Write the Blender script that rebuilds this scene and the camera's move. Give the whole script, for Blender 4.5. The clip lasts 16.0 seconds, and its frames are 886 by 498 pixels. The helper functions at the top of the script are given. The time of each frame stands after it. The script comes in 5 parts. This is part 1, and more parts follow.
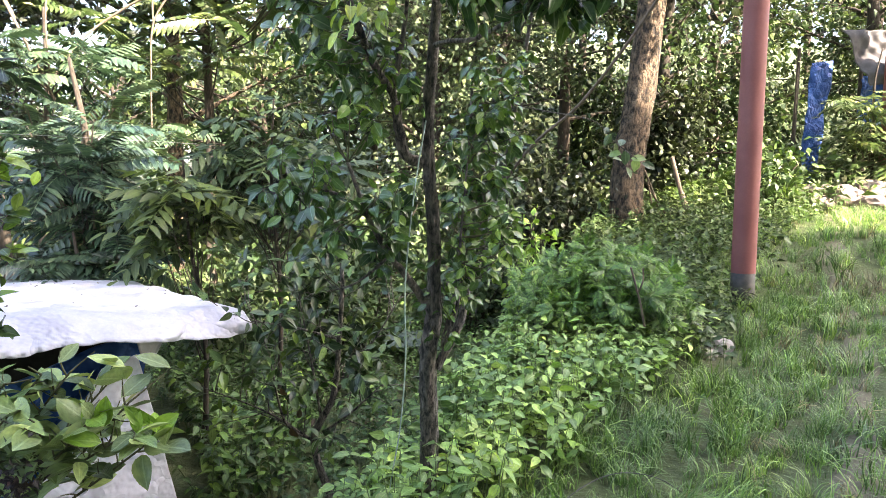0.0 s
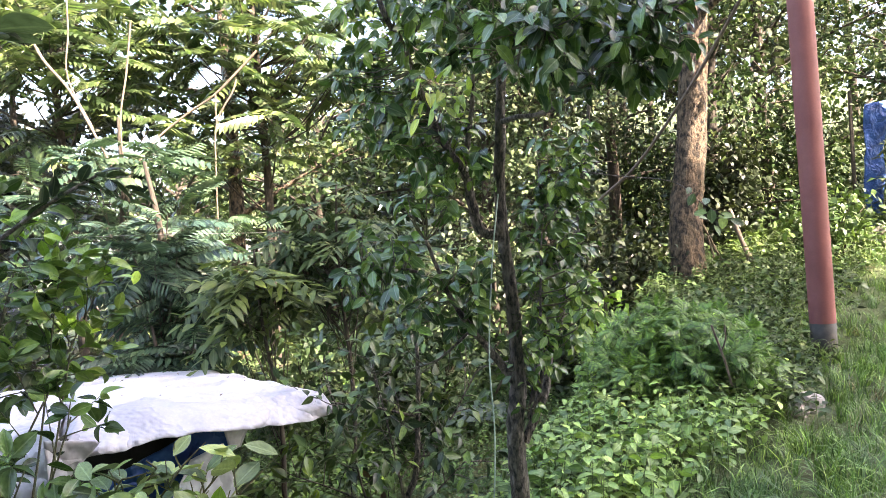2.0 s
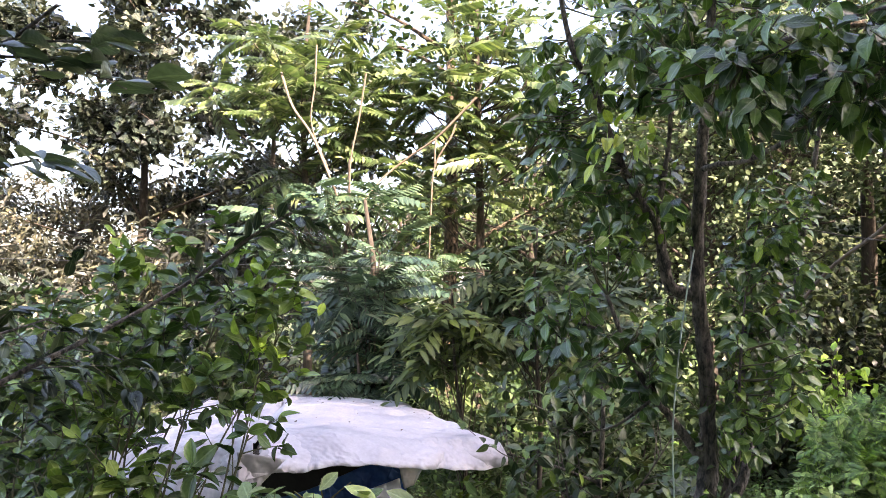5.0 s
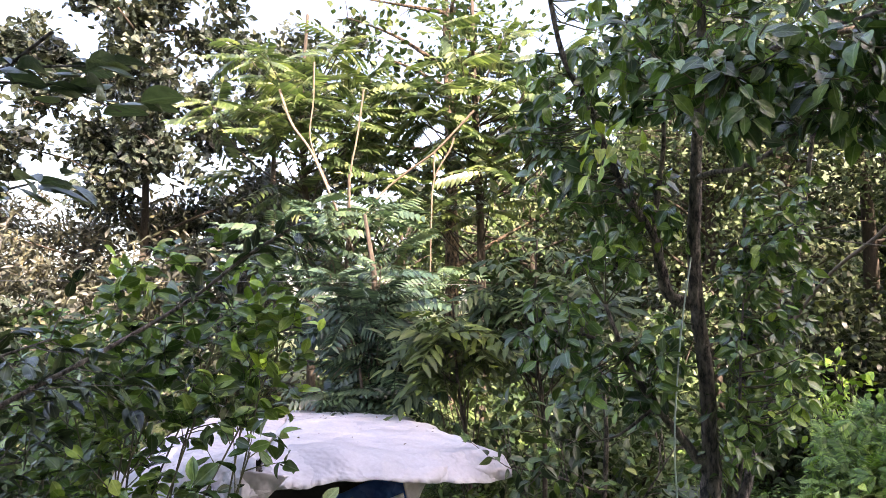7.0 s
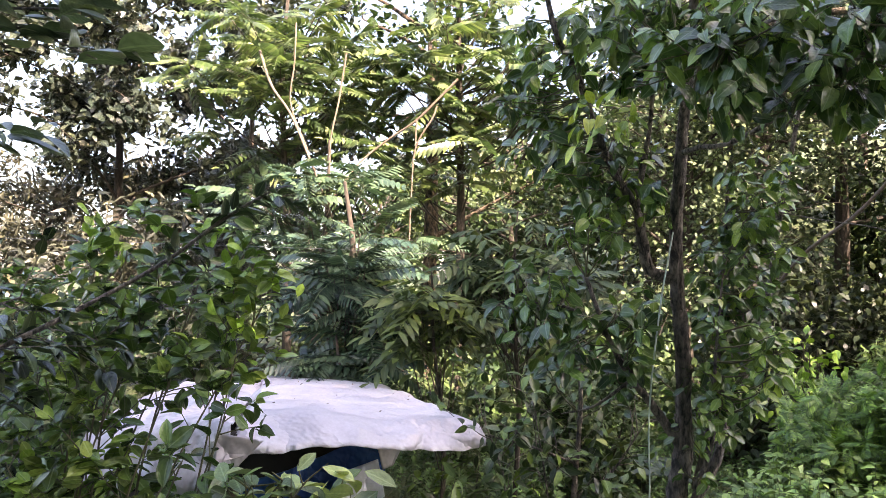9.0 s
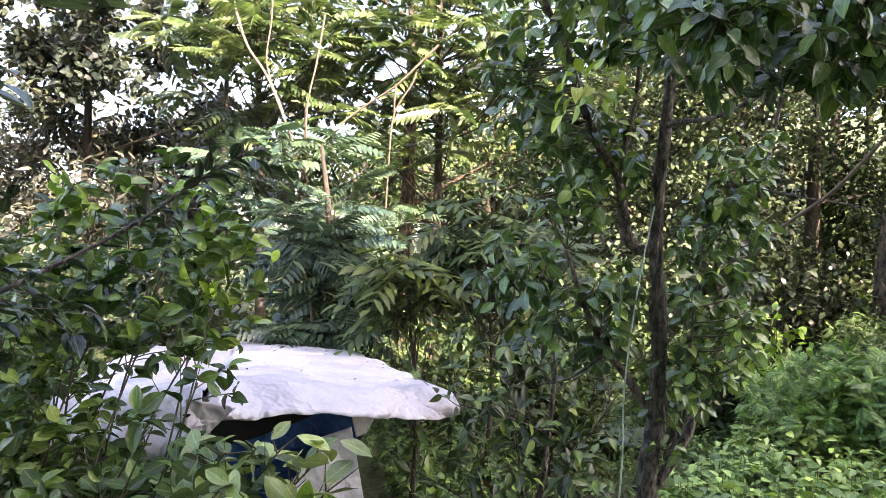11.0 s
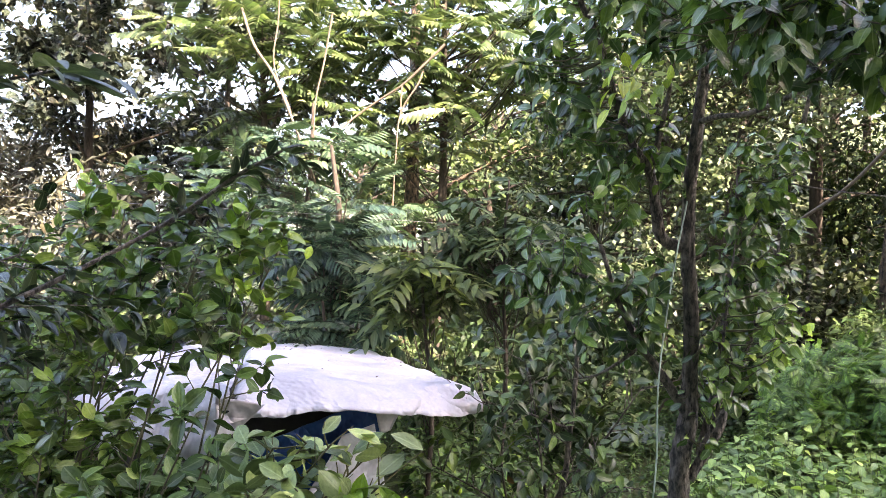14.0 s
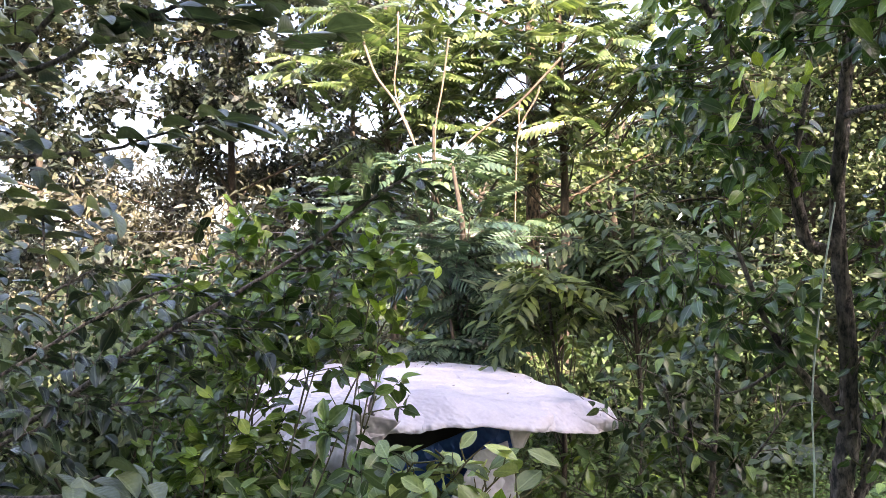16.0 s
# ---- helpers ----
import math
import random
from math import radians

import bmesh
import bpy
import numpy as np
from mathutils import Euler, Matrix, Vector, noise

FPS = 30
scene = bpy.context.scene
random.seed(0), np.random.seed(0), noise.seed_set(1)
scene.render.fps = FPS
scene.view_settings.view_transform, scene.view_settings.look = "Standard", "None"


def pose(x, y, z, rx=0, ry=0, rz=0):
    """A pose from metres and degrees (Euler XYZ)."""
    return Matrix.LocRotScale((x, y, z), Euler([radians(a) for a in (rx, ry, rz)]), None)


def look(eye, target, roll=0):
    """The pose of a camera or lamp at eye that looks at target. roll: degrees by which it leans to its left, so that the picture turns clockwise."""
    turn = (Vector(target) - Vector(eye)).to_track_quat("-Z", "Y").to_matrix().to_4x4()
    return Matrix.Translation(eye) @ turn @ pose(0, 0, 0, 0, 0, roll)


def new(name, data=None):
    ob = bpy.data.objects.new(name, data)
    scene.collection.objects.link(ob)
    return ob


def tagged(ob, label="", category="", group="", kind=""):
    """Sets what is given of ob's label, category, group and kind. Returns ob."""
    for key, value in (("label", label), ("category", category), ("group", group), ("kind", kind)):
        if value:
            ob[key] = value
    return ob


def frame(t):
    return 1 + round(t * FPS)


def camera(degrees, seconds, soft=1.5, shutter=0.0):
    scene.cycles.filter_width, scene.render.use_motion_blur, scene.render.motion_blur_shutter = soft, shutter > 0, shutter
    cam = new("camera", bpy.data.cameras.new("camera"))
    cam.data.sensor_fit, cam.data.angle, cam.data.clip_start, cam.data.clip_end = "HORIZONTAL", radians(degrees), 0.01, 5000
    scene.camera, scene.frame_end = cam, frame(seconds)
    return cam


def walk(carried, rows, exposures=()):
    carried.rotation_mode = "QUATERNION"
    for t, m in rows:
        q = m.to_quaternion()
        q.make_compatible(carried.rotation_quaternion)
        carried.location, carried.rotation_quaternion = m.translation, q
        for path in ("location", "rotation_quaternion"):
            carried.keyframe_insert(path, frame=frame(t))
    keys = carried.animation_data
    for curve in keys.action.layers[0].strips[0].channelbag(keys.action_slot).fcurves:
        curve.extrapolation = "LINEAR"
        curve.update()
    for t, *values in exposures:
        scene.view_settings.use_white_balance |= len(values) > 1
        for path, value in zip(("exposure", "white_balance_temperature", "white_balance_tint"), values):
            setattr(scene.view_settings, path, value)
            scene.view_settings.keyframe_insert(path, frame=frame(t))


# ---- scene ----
cam = camera(66.8, 16.0, 0.55)
PATH = [
    (0, (-0.064, 0.386, 1.558), (0.034, 2.372, 1.342), 0.1),
    (0.5, (-0.07, 0.391, 1.567), (-0.004, 2.382, 1.385), 0.4),
    (1, (-0.082, 0.398, 1.566), (-0.044, 2.388, 1.37), 0.5),
    (1.5, (-0.101, 0.401, 1.569), (-0.078, 2.394, 1.406), -0.2),
    (2, (-0.159, 0.365, 1.57), (-0.203, 2.365, 1.569), -4.1),
    (2.5, (-0.147, 0.374, 1.575), (-0.426, 2.348, 1.741), -4.4),
    (3, (-0.058, 0.451, 1.59), (-0.597, 2.37, 1.759), -4.8),
    (3.5, (-0.056, 0.473, 1.593), (-0.63, 2.384, 1.73), -1.0),
    (4, (-0.062, 0.488, 1.587), (-0.662, 2.395, 1.665), 0.1),
    (4.2, (-0.056, 0.484, 1.587), (-0.683, 2.381, 1.684), 0.7),
    (6.3, (-0.045, 0.47, 1.584), (-0.74, 2.337, 1.752), -0.2),
    (6.5, (-0.044, 0.469, 1.585), (-0.725, 2.342, 1.754), -0.2),
    (7, (-0.032, 0.469, 1.586), (-0.704, 2.344, 1.772), -0.8),
    (7.5, (-0.035, 0.48, 1.587), (-0.736, 2.346, 1.75), -0.8),
    (8, (-0.035, 0.485, 1.586), (-0.723, 2.357, 1.729), -0.8),
    (8.5, (-0.036, 0.48, 1.584), (-0.693, 2.363, 1.725), -0.6),
    (9, (-0.051, 0.485, 1.581), (-0.663, 2.387, 1.679), 0.7),
    (9.2, (-0.058, 0.482, 1.587), (-0.657, 2.389, 1.655), 1.1),
    (11.3, (-0.074, 0.513, 1.58), (-0.606, 2.441, 1.565), 1.7),
    (11.5, (-0.067, 0.512, 1.584), (-0.587, 2.443, 1.548), 1.3),
    (12, (-0.08, 0.516, 1.584), (-0.59, 2.449, 1.528), 2.0),
    (12.5, (-0.108, 0.528, 1.59), (-0.606, 2.465, 1.572), 1.5),
    (13, (-0.139, 0.482, 1.59), (-0.66, 2.412, 1.647), -1.8),
    (13.5, (-0.171, 0.474, 1.567), (-0.582, 2.432, 1.549), 0.9),
    (14, (-0.184, 0.473, 1.564), (-0.711, 2.402, 1.573), 1.7),
    (14.5, (-0.188, 0.471, 1.568), (-0.776, 2.38, 1.668), 1.9),
    (15, (-0.185, 0.464, 1.565), (-0.85, 2.347, 1.668), -0.1),
    (15.5, (-0.194, 0.465, 1.563), (-0.965, 2.308, 1.644), -0.4),
    (16, (-0.187, 0.447, 1.565), (-1.055, 2.248, 1.62), -0.5),
]
walk(cam, [(t, look(eye, target, roll)) for t, eye, target, roll in PATH],
     [(0, 3.18, 7300, 16), (1.5, 3.18, 7300, 17), (2.5, 3.15, 7400, 22), (3, 3.12, 7500, 24), (4, 2.93, 7500, 24), (6.5, 2.7, 7600, 26), (9, 2.74, 7600, 25), (11.5, 3.0, 7500, 23), (12.5, 3.08, 7500, 23), (14, 3.05, 7500, 24), (15, 2.98, 7500, 25), (16, 2.88, 7600, 26)])

# ---- light ----
SUN_FROM = Vector((0.8, -0.6, 0.84))
world = bpy.data.worlds.new("sky")
scene.world = world
world.use_nodes = True
wn = world.node_tree.nodes
wl = world.node_tree.links
sky = wn.new("ShaderNodeTexSky")
sky.sky_type = "NISHITA"
sky.sun_disc = False
sky.sun_elevation = radians(40)
sky.sun_rotation = radians(127)
sky.dust_density = 3.0
wn["Background"].inputs["Strength"].default_value = 0.15
wl.new(sky.outputs["Color"], wn["Background"].inputs["Color"])
sun = new("sun", bpy.data.lights.new("sun", "SUN"))
sun.data.energy = 4.8
sun.data.angle = radians(0.6)
sun.data.color = (1.0, 0.93, 0.82)
sun.matrix_world = look(SUN_FROM * 20, (0, 0, 0))


# ---- materials ----
def mat(name):
    m = bpy.data.materials.new(name)
    m.use_nodes = True
    nt = m.node_tree
    return m, nt.nodes, nt.links, nt.nodes["Principled BSDF"]


def ramp(nodes, stops):
    r = nodes.new("ShaderNodeValToRGB")
    els = r.color_ramp.elements
    while len(els) < len(stops):
        els.new(0.5)
    for e, (p, c) in zip(els, stops):
        e.position, e.color = p, (*c, 1)
    return r


def noise_tex(nodes, links, scale, detail=4.0, coord="Object", stretch=(1, 1, 1), rough=0.6):
    tc = nodes.new("ShaderNodeTexCoord")
    mp = nodes.new("ShaderNodeMapping")
    mp.inputs["Scale"].default_value = stretch
    n = nodes.new("ShaderNodeTexNoise")
    n.inputs["Scale"].default_value = scale
    n.inputs["Detail"].default_value = detail
    n.inputs["Roughness"].default_value = rough
    links.new(tc.outputs[coord], mp.inputs["Vector"])
    links.new(mp.outputs["Vector"], n.inputs["Vector"])
    return n


def bump(nodes, links, source, bsdf, strength, distance):
    b = nodes.new("ShaderNodeBump")
    b.inputs["Strength"].default_value = strength
    b.inputs["Distance"].default_value = distance
    links.new(source, b.inputs["Height"])
    links.new(b.outputs["Normal"], bsdf.inputs["Normal"])


def leaf_mat(name, colours, rough=0.42, glow=0.35, thin=(1.0, 1.0, 0.5), spec=0.5, tone=0.5, veins=0.5, spread=1.0):
    """Leaf: colour differs leaf by leaf, with a paler rib and side veins; light passes through part of it."""
    m, n, l, p = mat(name)

    def maths(op, a, b=None):
        q = n.new("ShaderNodeMath")
        q.operation = op
        for i, v in enumerate((a, b)):
            if v is None:
                continue
            if isinstance(v, (int, float)):
                q.inputs[i].default_value = v
            else:
                l.new(v, q.inputs[i])
        return q.outputs[0]

    g = n.new("ShaderNodeNewGeometry")
    oi = n.new("ShaderNodeObjectInfo")
    each = maths("FRACT", maths("ADD", g.outputs["Random Per Island"], oi.outputs["Random"]))
    k = len(colours)
    r = ramp(n, [(i / max(1, k - 1), tuple(tone * 0.68 * q for q in c)) for i, c in enumerate(colours)])
    l.new(each, r.inputs["Fac"])
    uv = n.new("ShaderNodeUVMap")
    xyz = n.new("ShaderNodeSeparateXYZ")
    l.new(uv.outputs["UV"], xyz.inputs["Vector"])
    across = maths("ABSOLUTE", xyz.outputs["X"])
    vein = maths("SINE", maths("SUBTRACT", maths("MULTIPLY", xyz.outputs["Y"], 46.0), maths("MULTIPLY", across, 9.0)))
    rib = maths("LESS_THAN", across, 0.09)
    shift = n.new("ShaderNodeCombineXYZ")
    l.new(maths("ADD", xyz.outputs["X"], maths("MULTIPLY", each, 91.0)), shift.inputs["X"])
    l.new(maths("MULTIPLY", xyz.outputs["Y"], 2.0), shift.inputs["Y"])
    blotch = n.new("ShaderNodeTexNoise")
    blotch.inputs["Scale"].default_value = 2.2
    blotch.inputs["Detail"].default_value = 4.0
    l.new(shift.outputs["Vector"], blotch.inputs["Vector"])
    mix = n.new("ShaderNodeMixRGB")
    mix.blend_type = "MULTIPLY"
    mix.inputs["Fac"].default_value = 0.75
    worn = ramp(n, [(0.28, (0.5, 0.55, 0.45)), (0.5, (0.95, 0.95, 0.95)), (0.75, (1.35, 1.25, 1.1))])
    l.new(blotch.outputs["Fac"], worn.inputs["Fac"])
    l.new(r.outputs["Color"], mix.inputs["Color1"])
    l.new(worn.outputs["Color"], mix.inputs["Color2"])
    patch = n.new("ShaderNodeTexNoise")
    patch.inputs["Scale"].default_value = 1.7
    patch.inputs["Detail"].default_value = 3.0
    l.new(g.outputs["Position"], patch.inputs["Vector"])
    hue = ramp(n, [(0.34, (0.55, 0.66, 0.7)), (0.5, (0.95, 0.97, 0.95)), (0.66, (1.55, 1.4, 1.1))])
    l.new(patch.outputs["Fac"], hue.inputs["Fac"])
    sway = n.new("ShaderNodeMixRGB")
    sway.blend_type = "MULTIPLY"
    sway.inputs["Fac"].default_value = 0.8
    l.new(mix.outputs["Color"], sway.inputs["Color1"])
    l.new(hue.outputs["Color"], sway.inputs["Color2"])
    other = maths("FRACT", maths("MULTIPLY", each, 37.7))
    age = ramp(n, [(0.0, (0.42, 0.45, 0.5)), (0.55, (0.9, 0.92, 0.9)), (0.85, (1.3, 1.25, 1.1)), (1.0, (2.0, 1.85, 1.6))])
    l.new(other, age.inputs["Fac"])
    aged = n.new("ShaderNodeMixRGB")
    aged.blend_type = "MULTIPLY"
    aged.inputs["Fac"].default_value = spread
    l.new(sway.outputs["Color"], aged.inputs["Color1"])
    l.new(age.outputs["Color"], aged.inputs["Color2"])
    pale = n.new("ShaderNodeMixRGB")
    pale.blend_type = "ADD"
    pale.inputs["Color2"].default_value = (0.07 * tone, 0.085 * tone, 0.05 * tone, 1)
    l.new(maths("MULTIPLY", rib, veins), pale.inputs["Fac"])
    l.new(aged.outputs["Color"], pale.inputs["Color1"])
    l.new(pale.outputs["Color"], p.inputs["Base Color"])
    p.inputs["Specular IOR Level"].default_value = spec
    gloss = n.new("ShaderNodeMapRange")
    gloss.inputs["To Min"].default_value = rough * 0.7
    gloss.inputs["To Max"].default_value = rough * 1.15
    l.new(blotch.outputs["Fac"], gloss.inputs["Value"])
    l.new(gloss.outputs["Result"], p.inputs["Roughness"])
    height = maths("ADD", maths("MULTIPLY", vein, 0.1), maths("MULTIPLY", blotch.outputs["Fac"], 2.2))
    bump(n, l, height, p, veins, 0.0016)
    t = n.new("ShaderNodeBsdfTranslucent")
    tint = n.new("ShaderNodeMixRGB")
    tint.blend_type = "MULTIPLY"
    tint.inputs["Fac"].default_value = 1.0
    tint.inputs["Color2"].default_value = (thin[0] * 1.3, thin[1] * 1.35, thin[2] * 1.5, 1)
    l.new(pale.outputs["Color"], tint.inputs["Color1"])
    l.new(tint.outputs["Color"], t.inputs["Color"])
    ms = n.new("ShaderNodeMixShader")
    ms.inputs["Fac"].default_value = min(0.5, glow * 0.22)
    l.new(p.outputs["BSDF"], ms.inputs[1])
    l.new(t.outputs["BSDF"], ms.inputs[2])
    l.new(ms.outputs["Shader"], n["Material Output"].inputs["Surface"])
    return m


def bark_mat(name, dark, light, scale=14.0, depth=0.012, stretch=(3, 3, 0.7), edges=(0.32, 0.68)):
    m, n, l, p = mat(name)
    a = noise_tex(n, l, scale, 6.0, stretch=stretch, rough=0.7)
    big = noise_tex(n, l, 2.2, 3.0)
    r = ramp(n, [(edges[0], dark), (edges[1], light)])
    l.new(a.outputs["Fac"], r.inputs["Fac"])
    mix = n.new("ShaderNodeMixRGB")
    mix.blend_type = "MULTIPLY"
    mix.inputs["Fac"].default_value = 0.6
    r2 = ramp(n, [(0.35, (0.6, 0.62, 0.55)), (0.65, (1.2, 1.15, 1.1))])
    l.new(big.outputs["Fac"], r2.inputs["Fac"])
    l.new(r.outputs["Color"], mix.inputs["Color1"])
    l.new(r2.outputs["Color"], mix.inputs["Color2"])
    l.new(mix.outputs["Color"], p.inputs["Base Color"])
    p.inputs["Roughness"].default_value = 0.9
    bump(n, l, a.outputs["Fac"], p, 0.9, depth)
    return m


def worn_mat(name, base, patch, rough=0.5, scale=6.0, fine=60.0, metal=0.0, depth=0.003, glow=0.0):
    m, n, l, p = mat(name)
    a = noise_tex(n, l, scale, 5.0)
    b = noise_tex(n, l, fine, 3.0)
    r = ramp(n, [(0.35, base), (0.72, patch)])
    l.new(a.outputs["Fac"], r.inputs["Fac"])
    mix = n.new("ShaderNodeMixRGB")
    mix.blend_type = "MULTIPLY"
    mix.inputs["Fac"].default_value = 0.35
    r2 = ramp(n, [(0.3, (0.7, 0.7, 0.7)), (0.7, (1.1, 1.1, 1.1))])
    l.new(b.outputs["Fac"], r2.inputs["Fac"])
    l.new(r.outputs["Color"], mix.inputs["Color1"])
    l.new(r2.outputs["Color"], mix.inputs["Color2"])
    l.new(mix.outputs["Color"], p.inputs["Base Color"])
    p.inputs["Roughness"].default_value = rough
    p.inputs["Metallic"].default_value = metal
    bump(n, l, b.outputs["Fac"], p, 0.5, depth)
    if glow:
        t = n.new("ShaderNodeBsdfTranslucent")
        l.new(mix.outputs["Color"], t.inputs["Color"])
        ms = n.new("ShaderNodeMixShader")
        ms.inputs["Fac"].default_value = glow
        l.new(p.outputs["BSDF"], ms.inputs[1])
        l.new(t.outputs["BSDF"], ms.inputs[2])
        l.new(ms.outputs["Shader"], n["Material Output"].inputs["Surface"])
    return m


PEAR = leaf_mat("pear_leaf", [(0.036, 0.082, 0.026), (0.05, 0.105, 0.03), (0.07, 0.135, 0.034), (0.115, 0.185, 0.045)], 0.2, 0.6, tone=2.2, veins=0.5, spread=1.0, spec=0.75)
PEAR_YELLOW = leaf_mat("pear_leaf_yellow", [(0.30, 0.36, 0.04), (0.22, 0.34, 0.05), (0.36, 0.40, 0.07)], 0.4, 0.8, tone=2.3, spread=0.4)
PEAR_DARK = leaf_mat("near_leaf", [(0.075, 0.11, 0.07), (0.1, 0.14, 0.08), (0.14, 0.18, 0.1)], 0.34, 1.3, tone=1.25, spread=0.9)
# darker copy of the near leaf, shade put into its colour
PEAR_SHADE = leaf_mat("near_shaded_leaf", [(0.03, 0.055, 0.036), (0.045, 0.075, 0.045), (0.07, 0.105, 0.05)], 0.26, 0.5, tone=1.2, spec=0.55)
CITRUS = leaf_mat("citrus_leaf", [(0.05, 0.105, 0.025), (0.075, 0.15, 0.03), (0.11, 0.19, 0.05), (0.17, 0.25, 0.07)], 0.26, 0.35, tone=1.75)
CITRUS_PALE = leaf_mat("citrus_pale_leaf", [(0.1, 0.15, 0.045), (0.145, 0.2, 0.065), (0.19, 0.245, 0.09), (0.25, 0.3, 0.12)], 0.34, 0.4, tone=2.2)
CITRUS_YOUNG = leaf_mat("citrus_young_leaf", [(0.20, 0.36, 0.04), (0.26, 0.42, 0.06)], 0.32, 0.4, tone=1.5, spread=0.5)
GUAVA = leaf_mat("shrub_leaf", [(0.03, 0.07, 0.025), (0.05, 0.10, 0.03), (0.08, 0.15, 0.035), (0.18, 0.30, 0.05)], 0.32, 0.3, tone=1.15)
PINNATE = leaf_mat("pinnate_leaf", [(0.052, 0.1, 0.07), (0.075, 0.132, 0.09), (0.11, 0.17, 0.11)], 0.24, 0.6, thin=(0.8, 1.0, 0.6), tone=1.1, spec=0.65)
# brighter, yellower copy of the pinnate leaf, sunlight put into its colour
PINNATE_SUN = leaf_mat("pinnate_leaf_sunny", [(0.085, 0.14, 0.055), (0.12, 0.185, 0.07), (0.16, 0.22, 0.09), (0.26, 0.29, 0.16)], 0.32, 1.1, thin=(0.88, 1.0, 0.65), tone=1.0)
PINNATE_PALE = leaf_mat("pinnate_leaf_pale", [(0.12, 0.19, 0.06), (0.17, 0.25, 0.075), (0.22, 0.3, 0.09)], 0.45, 1.2, tone=0.75)
DUSK = leaf_mat("dusky_leaf", [(0.036, 0.05, 0.048), (0.055, 0.075, 0.06), (0.09, 0.1, 0.08)], 0.3, 0.5, tone=1.0, spread=0.8)
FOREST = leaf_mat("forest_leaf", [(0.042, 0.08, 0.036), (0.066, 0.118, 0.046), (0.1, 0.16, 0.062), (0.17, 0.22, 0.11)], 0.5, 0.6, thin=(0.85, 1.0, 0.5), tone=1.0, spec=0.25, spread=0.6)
# paler and darker copies of the forest leaf: sun and shade put into colour
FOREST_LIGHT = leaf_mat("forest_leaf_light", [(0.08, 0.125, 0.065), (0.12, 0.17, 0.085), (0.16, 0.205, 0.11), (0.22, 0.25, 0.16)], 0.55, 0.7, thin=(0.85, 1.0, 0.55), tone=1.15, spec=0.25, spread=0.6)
FOREST_SHADE = leaf_mat("forest_leaf_shaded", [(0.03, 0.05, 0.022), (0.05, 0.075, 0.032), (0.08, 0.11, 0.045)], 0.42, 0.6, tone=0.65, spec=0.4, spread=0.6)
OLIVE = leaf_mat("olive_leaf", [(0.16, 0.18, 0.12), (0.24, 0.25, 0.18), (0.33, 0.32, 0.25)], 0.55, 0.3, tone=0.36)
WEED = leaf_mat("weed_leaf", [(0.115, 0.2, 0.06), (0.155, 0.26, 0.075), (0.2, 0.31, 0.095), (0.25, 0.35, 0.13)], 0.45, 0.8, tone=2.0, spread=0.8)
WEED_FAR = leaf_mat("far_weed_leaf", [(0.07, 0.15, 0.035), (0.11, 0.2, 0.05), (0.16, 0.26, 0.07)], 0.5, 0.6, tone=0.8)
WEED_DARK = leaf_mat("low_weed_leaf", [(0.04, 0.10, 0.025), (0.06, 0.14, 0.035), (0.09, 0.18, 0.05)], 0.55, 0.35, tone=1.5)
WEED_TALL = leaf_mat("tall_weed_leaf", [(0.05, 0.12, 0.03), (0.08, 0.17, 0.035), (0.15, 0.26, 0.05)], 0.5, 0.35, tone=1.4)
FEATHER = leaf_mat("feathery_leaf", [(0.075, 0.165, 0.035), (0.105, 0.215, 0.045), (0.15, 0.27, 0.06)], 0.5, 0.8, tone=1.6)
GRASS = leaf_mat("grass_blade", [(0.055, 0.125, 0.03), (0.09, 0.185, 0.042), (0.135, 0.24, 0.065), (0.25, 0.34, 0.15)], 0.36, 0.7, tone=2.1)
STRAW = leaf_mat("dry_blade", [(0.35, 0.31, 0.18), (0.45, 0.40, 0.26)], 0.7, 0.2, tone=1.0)
DRY = leaf_mat("dry_leaf", [(0.28, 0.15, 0.08), (0.36, 0.22, 0.12)], 0.7, 0.2)
DARK_RED = leaf_mat("dark_red_bud", [(0.035, 0.01, 0.012), (0.06, 0.015, 0.02)], 0.6, 0.1)
BARK = bark_mat("pear_bark", (0.02, 0.018, 0.016), (0.26, 0.225, 0.2), 40.0, 0.03, (1.6, 1.6, 0.6), (0.4, 0.64))
DEADWOOD = bark_mat("dead_wood", (0.09, 0.068, 0.052), (0.24, 0.185, 0.145), 30.0, 0.004)
BARK_BIG = bark_mat("rough_bark", (0.012, 0.009, 0.007), (0.21, 0.15, 0.10), 14.0, 0.1, (1.5, 1.5, 0.8), (0.4, 0.6))
BARK_PALE = bark_mat("pale_bark", (0.085, 0.062, 0.05), (0.22, 0.165, 0.135), 20.0, 0.006)
BARK_DARK = bark_mat("dark_bark", (0.02, 0.017, 0.013), (0.09, 0.07, 0.055), 20.0, 0.01)
TWIG = bark_mat("green_twig", (0.05, 0.06, 0.03), (0.13, 0.12, 0.06), 40.0, 0.002)
STEM = worn_mat("green_stem", (0.10, 0.16, 0.05), (0.16, 0.20, 0.08), 0.6)
POLE_RED = worn_mat("red_oxide_paint", (0.20, 0.062, 0.058), (0.25, 0.088, 0.08), 0.68, 4.0, 90.0, depth=0.001)
POLE_GREY = worn_mat("bare_grey_steel", (0.035, 0.035, 0.035), (0.085, 0.075, 0.065), 0.6, 20.0)
TARP = worn_mat("white_tarpaulin", (0.72, 0.7, 0.74), (0.52, 0.5, 0.54), 0.5, 2.2, 70.0, depth=0.002, glow=0.1)
TARP_GREY = worn_mat("weathered_white_sheet", (0.82, 0.82, 0.88), (0.68, 0.68, 0.74), 0.6, 3.0, 40.0, depth=0.004)
